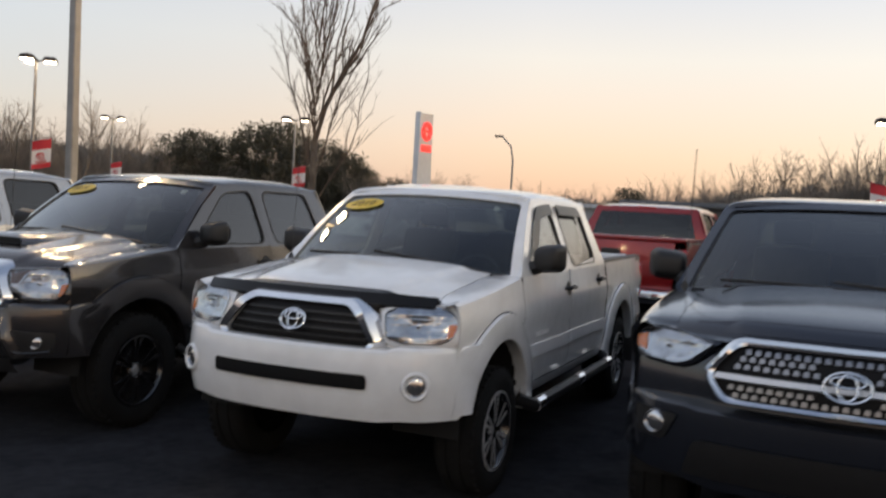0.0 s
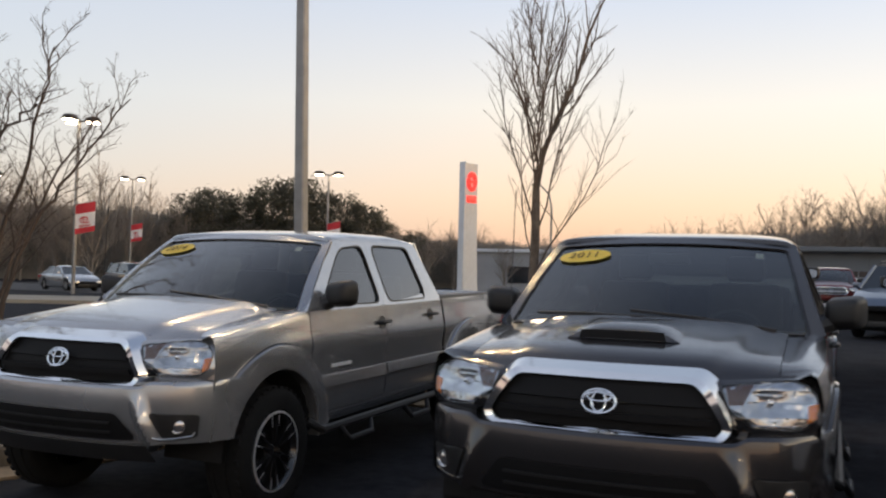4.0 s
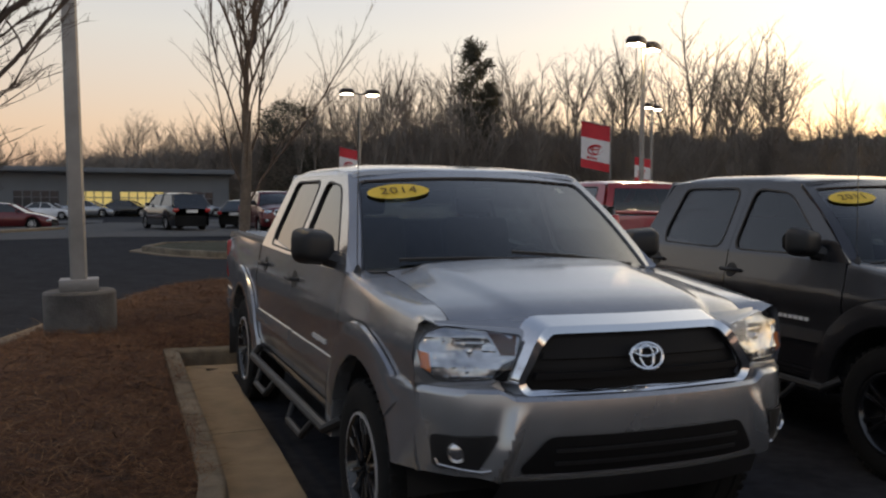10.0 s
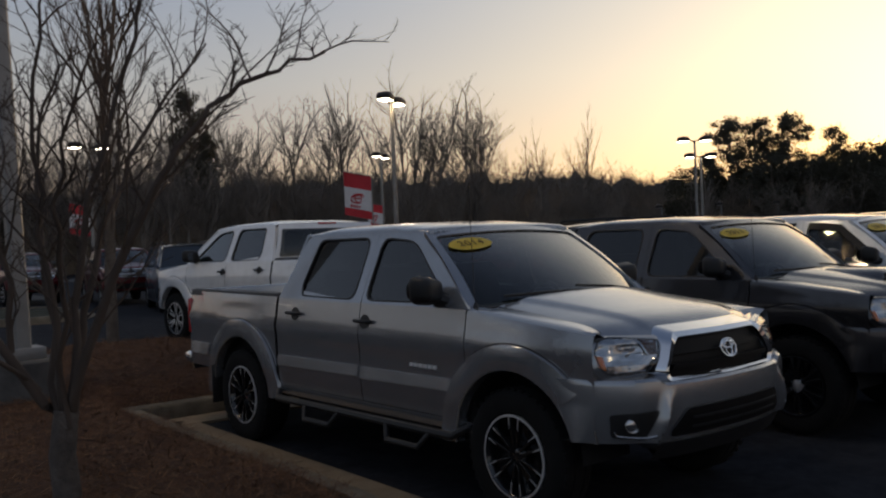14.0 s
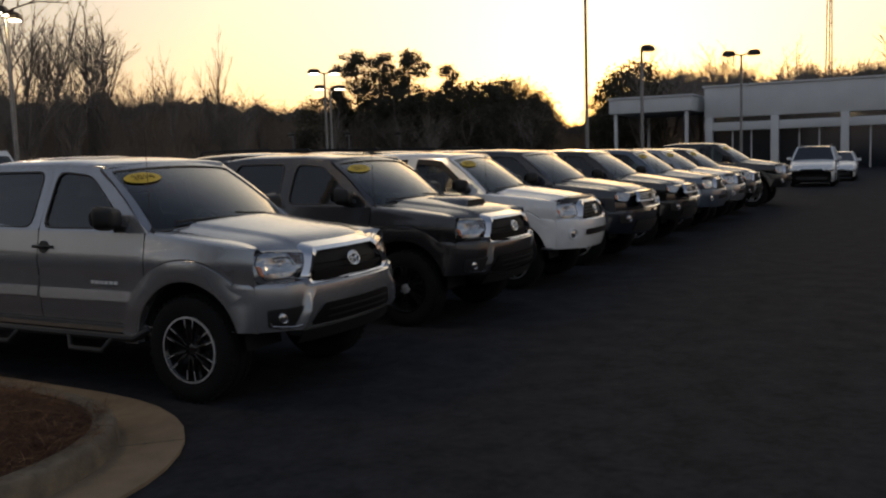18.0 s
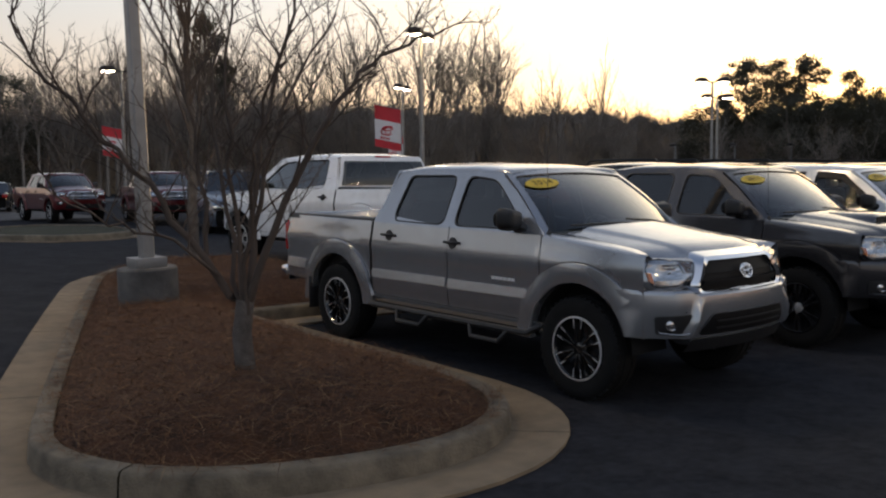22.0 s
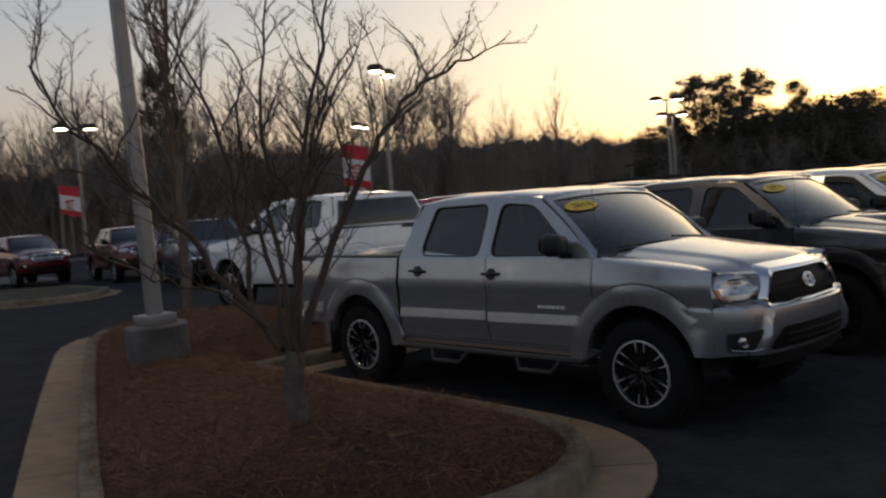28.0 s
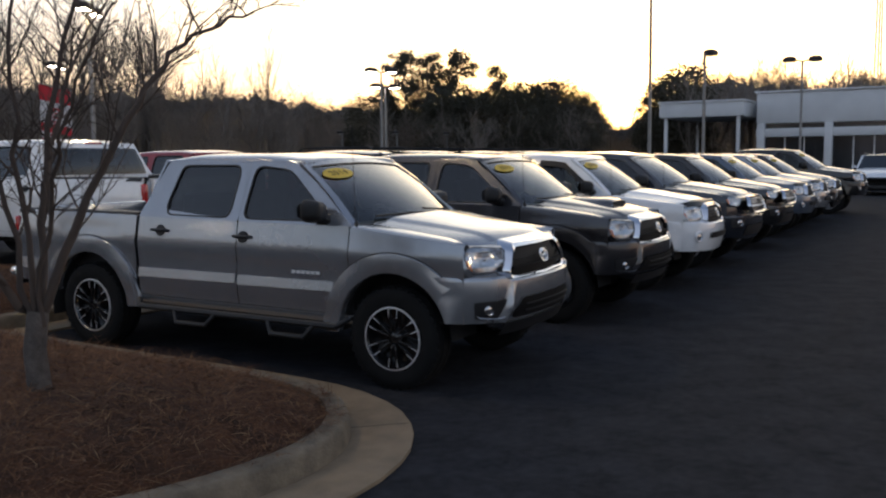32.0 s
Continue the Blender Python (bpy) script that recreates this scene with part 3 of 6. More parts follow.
sn, sl = M["straw"].node_tree.nodes, M["straw"].node_tree.links
geo, shade = sn.new("ShaderNodeNewGeometry"), sn.new("ShaderNodeValToRGB")
for k, (p, c) in enumerate(((0.0, (0.050, 0.021, 0.008)), (0.55, (0.125, 0.052, 0.018)), (0.88, (0.19, 0.09, 0.035)), (1.0, (0.32, 0.20, 0.10)))):
    el = shade.color_ramp.elements[k] if k < 2 else shade.color_ramp.elements.new(p)
    el.position, el.color = p, (*c, 1)
sl.new(geo.outputs["Random Per Island"], shade.inputs[0])
sl.new(shade.outputs["Color"], sn["Principled BSDF"].inputs["Base Color"])
straw = part("pine_straw", needles(120000, 4, (-4.4, 0.3), (1.1, 10)), M["straw"], sharp=80)
tagged(straw, "loose brown pine straw needles over the island bed", "mulch", kind="stuff")


# ---- the pickup trucks ----
def side_x(y, z):
    """Half the body's width at a station and a height."""
    w = 0.885 - 0.085 * max(0, (0.8 - y) / 0.8) ** 2 - 0.03 * max(0, (y - 4.4) / 0.7) ** 2
    w += 0.012 * math.exp(-(((z - 0.99) / 0.07) ** 2))
    if z < 0.62:
        w -= (0.62 - z) * 0.16
    elif z > 1.0:
        w -= min(z - 1.0, 0.19) * 0.11 + max(0, z - 1.19) * 0.40
    return w


def nose_y(x, z):
    return 0.095 + 0.20 * (abs(x) / 0.85) ** 2.5 + 0.35 * max(0, z - 0.93) + 0.7 * max(0, z - 1.04)


def arch_z(y, sill, r=0.475):
    best = sill
    for c in (0.85, 4.04):
        d = r * r - (y - c) ** 2
        if d > 0:
            best = max(best, 0.40 + math.sqrt(d))
    return best


def belt_z(y):
    return 1.068 + 0.105 * min(y, 1.2) if y < 1.2 else 1.194 + 0.008 * (y - 1.2)


def hood_z(x, y):
    front = nose_y(x, 1.1) + 0.01
    z = 1.118 + 0.108 * (y - 0.1) - 0.032 * (abs(x) / 0.69) ** 3
    z += 0.045 * min(1, max(0, (y - 0.15) / 0.8)) * max(0, 1 - (x / 0.76) ** 2)
    z += 0.013 / (1 + math.exp((abs(x) - 0.405 - 0.13 * y) * 95))
    return z - 0.055 * math.exp(-max(0, y - front) / 0.05)


def steps(a, b, n, extra=()):
    return sorted({round(a + (b - a) * i / n, 4) for i in range(n + 1)} | {e for e in extra if a < e < b})


def side_panel(y0, y1, sill, n, levels=9, top=None):
    """One flank's sheet from the sill, or the wheel arch, up to the belt."""
    extra = [c + 0.475 * math.cos(math.pi * k / 22) for c in (0.85, 4.04) for k in range(23)]
    rows = []
    for y in steps(y0, y1, n, [round(e, 4) for e in extra]):
        lo, hi = arch_z(y, sill), top or belt_z(y)
        col = []
        for k in range(levels + 1):
            z = lo + (hi - lo) * k / levels
            col.append((side_x(y, z), y, z))
        col[0] = (col[0][0] - 0.004, y, col[0][2])
        rows.append([(col[0][0] - 0.05, y, lo + 0.004)] + col)
    return rows


def wheel(parent, x, y, z, style, left):
    """A tyre on a spoked rim, with its face towards the outside."""
    w = new("wheel")
    w.parent = parent
    far = style == "far"
    bm = lathe([(0.235, 0.10), (0.30, 0.135), (0.376, 0.112), (0.394, 0.05), (0.394, -0.05), (0.376, -0.112), (0.30, -0.135), (0.235, -0.12)], 20, "x") if far else lathe([(0.235, 0.10), (0.25, 0.125), (0.30, 0.135), (0.345, 0.128), (0.368, 0.112), (0.381, 0.085), (0.384, 0.05), (0.376, 0.046), (0.376, 0.036), (0.384, 0.032), (0.385, -0.032), (0.376, -0.036), (0.376, -0.046), (0.384, -0.05), (0.381, -0.085), (0.368, -0.112), (0.345, -0.128), (0.30, -0.135), (0.235, -0.12)], 40, "x")
    for k in range(0 if far else 40):
        a = k * math.tau / 40
        b = box(0.088, 0.112, -0.016, 0.016, 0.36, 0.384)
        merge(bm, moved(b, Matrix.Rotation(a, 4, "X")))
    me = TYRE.get("tyre_" + ("far" if far else "near"))
    if me:
        bm.free()
        t = part("tyre", me, M["rubber"], w)
    else:
        t = part("tyre", bm, M["rubber"], w)
        TYRE["tyre_" + ("far" if far else "near")] = t.data
    key = "rim_" + style
    if key not in TYRE:
        bm = lathe([(0.236, 0.118), (0.226, 0.124), (0.216, 0.112), (0.206, 0.06), (0.20, -0.02), (0.20, -0.1)], 40, "x")
        lathe([(0.001, 0.028), (0.205, 0.02)], 24, "x", bm)
        dark_faces = len(bm.faces)
        if far:
            bm.free()
            bm = lathe([(0.236, 0.118), (0.21, 0.11), (0.205, 0.03), (0.001, 0.03)], 20, "x")
            dark_faces = len(bm.faces)
        lathe([(0.239, 0.118), (0.238, 0.126), (0.226, 0.1275), (0.222, 0.121)], 20 if far else 40, "x", bm)
        bm.faces.ensure_lookup_table()
        n = 6
        for k in range(n):
            for s in (-1, 1):
                b = box(0.082, 0.112, *((-0.0085, 0.0085) if style == "split" else (-0.010, 0.010)), 0.045, 0.226, 0.0 if far else 0.003)
                for v in b.verts:
                    v.co.y *= 0.25 + v.co.z * 6.0 if style == "split" else 0.6 + v.co.z * 4.0
                    v.co.x -= 0.05 * max(0, 0.1 - v.co.z)
                moved(b, Matrix.Rotation(k * math.tau / n + s * (0.19 if style == "split" else 0.15), 4, "X"))
                merge(bm, b)
                if style in ("split", "dark"):
                    b = box(0.10, 0.1155, -0.0085, 0.0085, 0.15, 0.228, 0.002)
                    for v in b.verts:
                        v.co.y = v.co.y * (v.co.z - 0.12) * 7 + s * 0.10 * (v.co.z - 0.185)
                    moved(b, Matrix.Rotation(k * math.tau / n + s * 0.19, 4, "X"))
                    merge(bm, b)
        lathe([(0.001, 0.094), (0.03, 0.093), (0.045, 0.085), (0.056, 0.075), (0.06, 0.03)], 20, "x", bm)
        ob = part(key, bm, [M["gloss"], M["alloy"]], w)
        ob.name = "rim"
        for f in ob.data.polygons:
            r = math.hypot(f.center.y, f.center.z)
            f.material_index = 1 if f.index >= dark_faces and ((f.normal.x > 0.8 and (r > 0.168 if style == "split" else r < 0.105 if style == "dark" else True)) or (r > 0.224 and style != "dark")) else 0
        TYRE[key] = ob.data
    else:
        ob = new("rim", TYRE[key])
        ob.parent = w
    if style == "split":
        tagged(ob, "black spoked rim with machined bright spoke tips")
    w.matrix_basis = pose(x, y, z, 0, 0, 180 if left else 0)
    return w


TYRE = {}


def emblem(name, cx, cz, y, w, h, parent, tilt=0.0):
    """A plain chrome badge of three crossing rings."""
    bm = bmesh.new()
    for a, b, px, pz in ((w, h, 0, 0), (w * 0.42, h * 0.86, 0, 0), (w * 0.72, h * 0.36, 0, h * 0.36)):
        pts = [(cx + px + a * math.cos(k * math.tau / 24), y + (pz + b * math.sin(k * math.tau / 24)) * tilt, cz + pz + b * math.sin(k * math.tau / 24)) for k in range(25)]
        tube(pts, 0.0065 if a == w else 0.005, 6, bm=bm, caps=False)
    return part(name, bm, M["chrome"], parent, "chrome emblem")


def front_gen_b(T, P):
    """Chrome-framed six-sided grille, wide lower intake, fog lamps in pockets."""
    on = lambda d: (lambda x, z: (x, nose_y(x, z) - d, z))  # noqa: E731
    outer = [(-0.41, 1.108), (0.41, 1.108), (0.475, 1.052), (0.565, 0.885), (0.525, 0.822), (-0.525, 0.822), (-0.565, 0.885), (-0.475, 1.052)]
    inner = [(-0.375, 1.054), (0.375, 1.054), (0.42, 1.008), (0.495, 0.886), (0.465, 0.846), (-0.465, 0.846), (-0.495, 0.886), (-0.42, 1.008)]
    part("grille_surround", ring(densed(rounded(outer, 0.04, 4), 2), densed(rounded(inner, 0.04, 4), 2), (on(0.0), on(0.082), on(0.066)), 0.02), M["chrome"], T, "chrome grille surround")
    g = part("grille", patch(rounded(inner, 0.04), on(0.03), 0, 4), M["grid"], T, "black grille")
    for z in (0.905, 0.975):
        wd = 0.465 - (z - 0.888) * 0.55
        part("grille_bar", patch([(-wd, z - 0.012), (wd, z - 0.012), (wd - 0.01, z + 0.012), (-wd + 0.01, z + 0.012)], on(0.045), 0.02, 4), M["grid"], g)
    emblem("emblem", 0, 0.965, nose_y(0, 0.965) - 0.075, 0.070, 0.048, T, 0.3)
    lamp = [(0.475, 1.05), (0.74, 1.08), (0.80, 1.062), (0.842, 1.01), (0.835, 0.93), (0.79, 0.885), (0.75, 0.878), (0.595, 0.888), (0.505, 0.965)]
    headlamps(T, lamp, on, (0.66, 0.985), [(0.806, 0.98), (0.842, 0.99), (0.835, 0.93), (0.804, 0.912)], (0.795, 1.02), [(0.505, 0.965), (0.56, 0.945), (0.60, 0.89), (0.52, 0.88)], body=P["body"])
    bumper(T, P, True)
    low = [(-0.425, 0.695), (0.425, 0.695), (0.52, 0.575), (0.51, 0.55), (-0.51, 0.55), (-0.52, 0.575)]
    bs = lambda d: (lambda x, z: (x, bumper_y(x, z, True) - d, z))  # noqa: E731
    lg = part("lower_grille", patch(rounded(low, 0.03), bs(0.012), 0, 5), M["grid"], T)
    for z in (0.595, 0.645):
        wd = 0.40
        part("grille_bar", patch([(-wd, z - 0.006), (wd, z - 0.006), (wd, z + 0.006), (-wd, z + 0.006)], bs(0.02), 0.01, 5), M["black"], lg)
    part("lower_valance", patch([(-0.575, 0.522), (0.575, 0.522), (0.60, 0.43), (-0.60, 0.43)], bs(0.012), 0, 5), M["black"], T)
    for s in (-1, 1):
        pocket = [(s * 0.605, 0.705), (s * 0.815, 0.69), (s * 0.80, 0.565), (s * 0.668, 0.555)]
        part("fog_pocket", patch(rounded(pocket, 0.02), bs(0.012), 0, 3), M["black"], T)
        part("fog_trim", tube([bs(0.016)(s * x, z) for x, z in ((0.795, 0.60), (0.785, 0.577), (0.72, 0.567), (0.655, 0.562), (0.63, 0.575))], 0.006, 6), P["body"], T)
        fog_lamp(T, s * 0.735, 0.632, bumper_y(s * 0.735, 0.63, True) - 0.014, s, 0.034)


def headlamps(T, lamp, on, bowl, amb, small=None, notch=None, body=None):
    """A dished, fluted reflector behind a clear lens, with its bulb, amber marker and dark inner parts."""
    def dish(x, z):
        sink = math.exp(-(((abs(x) - bowl[0]) / 0.085) ** 2) - ((z - bowl[1]) / 0.062) ** 2)
        if small:
            sink += 0.45 * math.exp(-(((abs(x) - small[0]) / 0.028) ** 2) - ((z - small[1]) / 0.026) ** 2)
        cx, cz = math.floor(abs(x) / 0.034), math.floor(z / 0.03)
        lean, nod = ((cx * 37 + cz * 61) % 17) / 17 - 0.5, ((cx * 53 + cz * 29) % 13) / 13 - 0.5
        facet = 0.26 * lean * (abs(x) / 0.034 - cx - 0.5) * 0.034 + 0.26 * nod * (z / 0.03 - cz - 0.5) * 0.03
        return (x, nose_y(x, z) - 0.032 + 0.026 * min(1, sink) + facet, z)
    for s in (-1, 1):
        poly = [(s * x, z) for x, z in lamp]
        h = part("headlight", patch(rounded(poly, 0.02), dish, 0.0, 10), M["reflector"], T, "clear headlamp with chrome reflector and amber marker", sharp=6)
        part("headlight_rim", ring(rounded(poly, 0.02), rounded([(x + (s * bowl[0] - x) * 0.025, z + (bowl[1] - z) * 0.035) for x, z in poly], 0.02), on(0.034), 0.006), M["black"], h)
        edge = rounded(poly, 0.02)
        grown = [(math.copysign(min(abs(s * bowl[0] + (x - s * bowl[0]) * 1.16), 0.853), s), min(bowl[1] + (z - bowl[1]) * 1.25, 1.082)) for x, z in edge]
        part("lamp_bezel", ring(grown, edge, (on(0.02), on(0.027), on(0.031)), 0.012), body, T)
        part("lamp_side", loft([[(x, nose_y(x, z) - d, z) for x, z in edge + edge[:1]] for d in (0.043, 0.02, -0.02, -0.07)]), body, h)
        b = lathe([(0.001, -0.020), (0.010, -0.018), (0.014, -0.010), (0.014, 0.004)], 14, "y")
        part("bulb_cap", moved(b, pose(s * bowl[0], nose_y(bowl[0], bowl[1]) - 0.004, bowl[1], 0, 0, s * 12)), M["chrome"], h)
        part("amber_marker", patch([(s * x, z) for x, z in amb], on(0.034), 0.004, 2), M["amber"], h, "amber side marker")
        if notch:
            part("turn_signal", patch([(s * 0.492, 1.046), (s * 0.60, 1.058), (s * 0.562, 0.978), (s * 0.508, 0.975)], on(0.033), 0.003, 2), M["smoke"], h, "smoked amber turn signal")
            part("divider", patch([(s * 0.597, 1.058), (s * 0.607, 1.058), (s * 0.57, 0.975), (s * 0.56, 0.975)], on(0.036), 0.004, 1), M["reflector"], h)
            part("dark_notch", patch([(s * x, z) for x, z in notch], on(0.036), 0.0, 2), M["gloss"], h)
        ln = part("lens", patch(rounded(poly, 0.02), lambda x, z: (x, nose_y(x, z) - 0.044, z), 0.0, 4), M["clear"], h)
        ln.visible_shadow = False


def fog_lamp(T, x, z, y, s, r=0.05):
    b = lathe([(0.001, -0.005), (r * 0.6, -0.004), (r * 0.85, -0.001), (r, 0.002), (r * 1.1, -0.006), (r * 1.2, 0.0), (r * 1.2, 0.03)], 20, "y")
    part("fog_lamp", moved(b, pose(x, y, z, 0, 0, s * 26)), M["reflector"], T, "round clear fog lamp")


def bumper_y(x, z, ridges):
    y = nose_y(x, 0.8) - 0.115 + 0.9 * (z - 0.74) ** 2 + 0.10 * (max(0, abs(x) - 0.66) / 0.19) ** 2
    if ridges and z < 0.80:
        y -= 0.05 * max(0, 1 - abs(abs(x) - 0.53 - 0.33 * (0.80 - z)) / 0.055) * min(1, (0.80 - z) / 0.15)
    return y


def bumper(T, P, ridges, bottom=0.46, top=0.862, mid=0.835, lift=0.075):
    """The painted front bumper, lower across the grille than under the lamps, wrapped round to the wheel."""
    xs_ = [i * 0.03 for i in range(14)] + [0.42 + i * 0.0125 for i in range(22)] + [0.70, 0.72, 0.74, 0.76, 0.78, 0.80, 0.82, 0.835, 0.85]
    rows = []
    for x in xs_:
        f = min(1, max(0, (x - 0.53) / 0.07))
        tp = mid + (top - mid) * f * f * (3 - 2 * f)
        low_z = bottom + lift * min(1, max(0, x - 0.50) / 0.12)
        zs = [tp, tp - 0.014] + [low_z + (tp - 0.03 - low_z) * k / 15 for k in range(15, -1, -1)]
        row = [(x, nose_y(x, 0.8) + 0.02, tp + 0.006)]
        for k, z in enumerate(zs):
            row.append((x, bumper_y(x, z, ridges) + (0.014 if k == 0 else 0), z))
        row.append((x * 0.97, bumper_y(x, low_z, ridges) + 0.16, low_z - 0.005))
        rows.append(row)
    last = rows[-1]
    for f in (0.2, 0.45, 0.7, 0.9, 1.0):
        row = []
        for j, p in enumerate(last):
            z = max(p[2], 0.535)
            end = min(0.85 - math.sqrt(max(0, 0.468 ** 2 - (z - 0.40) ** 2)), 0.52)
            y0 = max(p[1], 0.16)
            row.append((0.85 + 0.052 * (1 - (1 - f) ** 2) - (0.03 if j in (0, len(last) - 1) else 0), y0 + max(0.02, end - y0) * f, z + (0.002 * (len(last) - j) if z == 0.535 else 0)))
        rows.append(row)
    part("front_bumper", mirrored(loft(rows)), P["bumper"], T)


def front_gen_a(T, P):
    """Arched chrome grille, large round-edged lamps, plain bumper with a slot, dark hood deflector."""
    on = lambda d: (lambda x, z: (x, nose_y(x, z) - d, z))  # noqa: E731
    outer = [(-0.33, 1.128), (0.33, 1.128), (0.425, 1.07), (0.525, 0.905), (0.495, 0.862), (-0.495, 0.862), (-0.525, 0.905), (-0.425, 1.07)]
    inner = [(-0.285, 1.068), (0.285, 1.068), (0.345, 1.03), (0.445, 0.895), (0.425, 0.870), (-0.425, 0.870), (-0.445, 0.895), (-0.345, 1.03)]
    part("grille_surround", ring(densed(rounded(outer, 0.035), 2), densed(rounded(inner, 0.035), 2), (on(0.0), on(0.085), on(0.066)), 0.02), M["chrome"], T, "arched chrome grille surround")
    g = part("grille", patch(rounded(inner, 0.03), on(0.03), 0, 4), M["grid"], T, "black slatted grille")
    for k in range(4):
        z = 0.905 + k * 0.038
        wd = 0.425 - (z - 0.895) * 0.74
        part("grille_bar", patch([(-wd, z - 0.006), (wd, z - 0.006), (wd, z + 0.006), (-wd, z + 0.006)], on(0.04), 0.012, 4), M["black"], g)
    emblem("emblem", 0, 0.978, nose_y(0, 0.978) - 0.075, 0.074, 0.05, T, 0.3)
    lamp = [(0.485, 1.045), (0.56, 1.085), (0.76, 1.092), (0.835, 1.04), (0.848, 0.99), (0.83, 0.93), (0.78, 0.90), (0.60, 0.895), (0.51, 0.92)]
    headlamps(T, lamp, on, (0.655, 0.985), [(0.805, 1.0), (0.846, 1.0), (0.835, 0.945), (0.805, 0.935)], body=P["body"])
    bumper(T, P, False, 0.505, 0.885, 0.868, 0.012)
    bs = lambda d: (lambda x, z: (x, bumper_y(x, z, False) - d, z))  # noqa: E731
    part("lower_grille", patch(rounded([(-0.465, 0.745), (0.465, 0.745), (0.465, 0.67), (-0.465, 0.67)], 0.02), bs(0.012), 0, 5), M["grid"], T)
    for s in (-1, 1):
        fog_lamp(T, s * 0.70, 0.70, bumper_y(s * 0.70, 0.70, False) - 0.002, s, 0.046)
        b = lathe([(0.052, 0.004), (0.056, -0.009), (0.064, -0.012), (0.073, -0.004), (0.076, 0.012)], 24, "y")
        part("fog_ring", moved(b, pose(s * 0.70, bumper_y(s * 0.70, 0.70, False) - 0.002, 0.70, 0, 0, s * 26)), P["body"], T)
    rows = []
    for i in range(25):
        x = -0.72 + i * 0.06
        yf = nose_y(x, 1.1)
        k = 1 - 0.5 * max(0, (abs(x) - 0.5) / 0.22)
        rows.append([(x, yf + 0.06, hood_z(x, yf + 0.06) + 0.012 * k), (x, yf + 0.01, hood_z(x, yf + 0.02) + 0.026 * k), (x, yf - 0.035, 1.118 + 0.016 * k), (x, yf - 0.07, 1.08), (x, yf - 0.055, 1.06), (x, yf - 0.01, 1.075)])
    part("hood_deflector", loft(rows), M["visor"], T, "dark smoked hood deflector")


def front_gen_c(T, P):
    """Six-sided mesh grille in a chrome frame, swept-back lamps."""
    on = lambda d: (lambda x, z: (x, nose_y(x, z) - d, z))  # noqa: E731
    outer = [(-0.42, 1.09), (0.42, 1.09), (0.535, 0.945), (0.455, 0.83), (-0.455, 0.83), (-0.535, 0.945)]
    inner = [(-0.40, 1.065), (0.40, 1.065), (0.497, 0.943), (0.43, 0.855), (-0.43, 0.855), (-0.497, 0.943)]
    fw = lambda d: (lambda x, z: (x, nose_y(x, z) - 0.10 - d + 0.12 * max(0, z - 0.85), z))  # noqa: E731
    bumper(T, P, False, 0.45, 0.80, 0.79, 0.03)
    part("grille_surround", ring(densed(rounded(outer, 0.04), 2), densed(rounded(inner, 0.04), 2), (fw(0.02), fw(0.06), fw(0.045)), 0.03), M["chrome"], T, "chrome six-sided grille frame")
    g = part("grille", patch(rounded(inner, 0.04), fw(0.02), 0, 4), M["grid"], T, "dark mesh grille")
    for r, z in enumerate((0.873, 0.903, 0.985, 1.015, 1.042)):
        wd = 0.482 - abs(z - 0.943) * 0.85
        for i in range(-15, 16):
            x = i * 0.036 + (0.018 if r % 2 else 0)
            if abs(x) < wd - 0.02 and not (abs(x) < 0.10 and 0.88 < z < 1.03):
                part("grille_tooth", patch(rounded([(x - 0.012, z - 0.010), (x + 0.012, z - 0.010), (x + 0.009, z + 0.010), (x - 0.009, z + 0.010)], 0.004, 3), fw(0.032), 0.010, 1), M["tooth"], g)
    part("grille_bar", patch([(-0.482, 0.933), (0.482, 0.933), (0.472, 0.955), (-0.472, 0.955)], fw(0.045), 0.02, 5), M["alloy"], g, "silver grille bar")
    emblem("emblem", 0, 0.962, nose_y(0, 0.962) - 0.175, 0.082, 0.056, T, 0.2)
    lamp = [(0.50, 1.05), (0.70, 1.09), (0.80, 1.088), (0.85, 1.04), (0.84, 0.985), (0.78, 0.955), (0.66, 0.945), (0.60, 0.965)]
    headlamps(T, lamp, on, (0.70, 1.015), [(0.80, 1.05), (0.848, 1.04), (0.84, 0.995), (0.80, 0.98)], (0.61, 1.02), body=P["body"])
    bs = lambda d: (lambda x, z: (x, bumper_y(x, z, False) - d, z))  # noqa: E731
    part("lower_grille", patch(rounded([(-0.55, 0.66), (0.55, 0.66), (0.60, 0.50), (-0.60, 0.50)], 0.03), bs(0.012), 0, 5), M["black"], T)
    for s in (-1, 1):
        part("fog_pocket", patch(rounded([(s * 0.62, 0.75), (s * 0.82, 0.75), (s * 0.81, 0.63), (s * 0.68, 0.63)], 0.02), bs(0.012), 0, 3), M["black"], T)
        fog_lamp(T, s * 0.72, 0.70, bumper_y(s * 0.72, 0.70, False) - 0.02, s, 0.042)
    rows = [[(x, y, z) for y, z in ((nose_y(x, 1.05) - 0.02, 1.06), (nose_y(x, 1.1) + 0.03, 1.085), (nose_y(x, 1.1) + 0.08, hood_z(x, nose_y(x, 1.1) + 0.08) + 0.003))] for x in [-0.6 + 0.08 * i for i in range(16)]]
    part("hood_lip", loft(rows), P["body"], T)


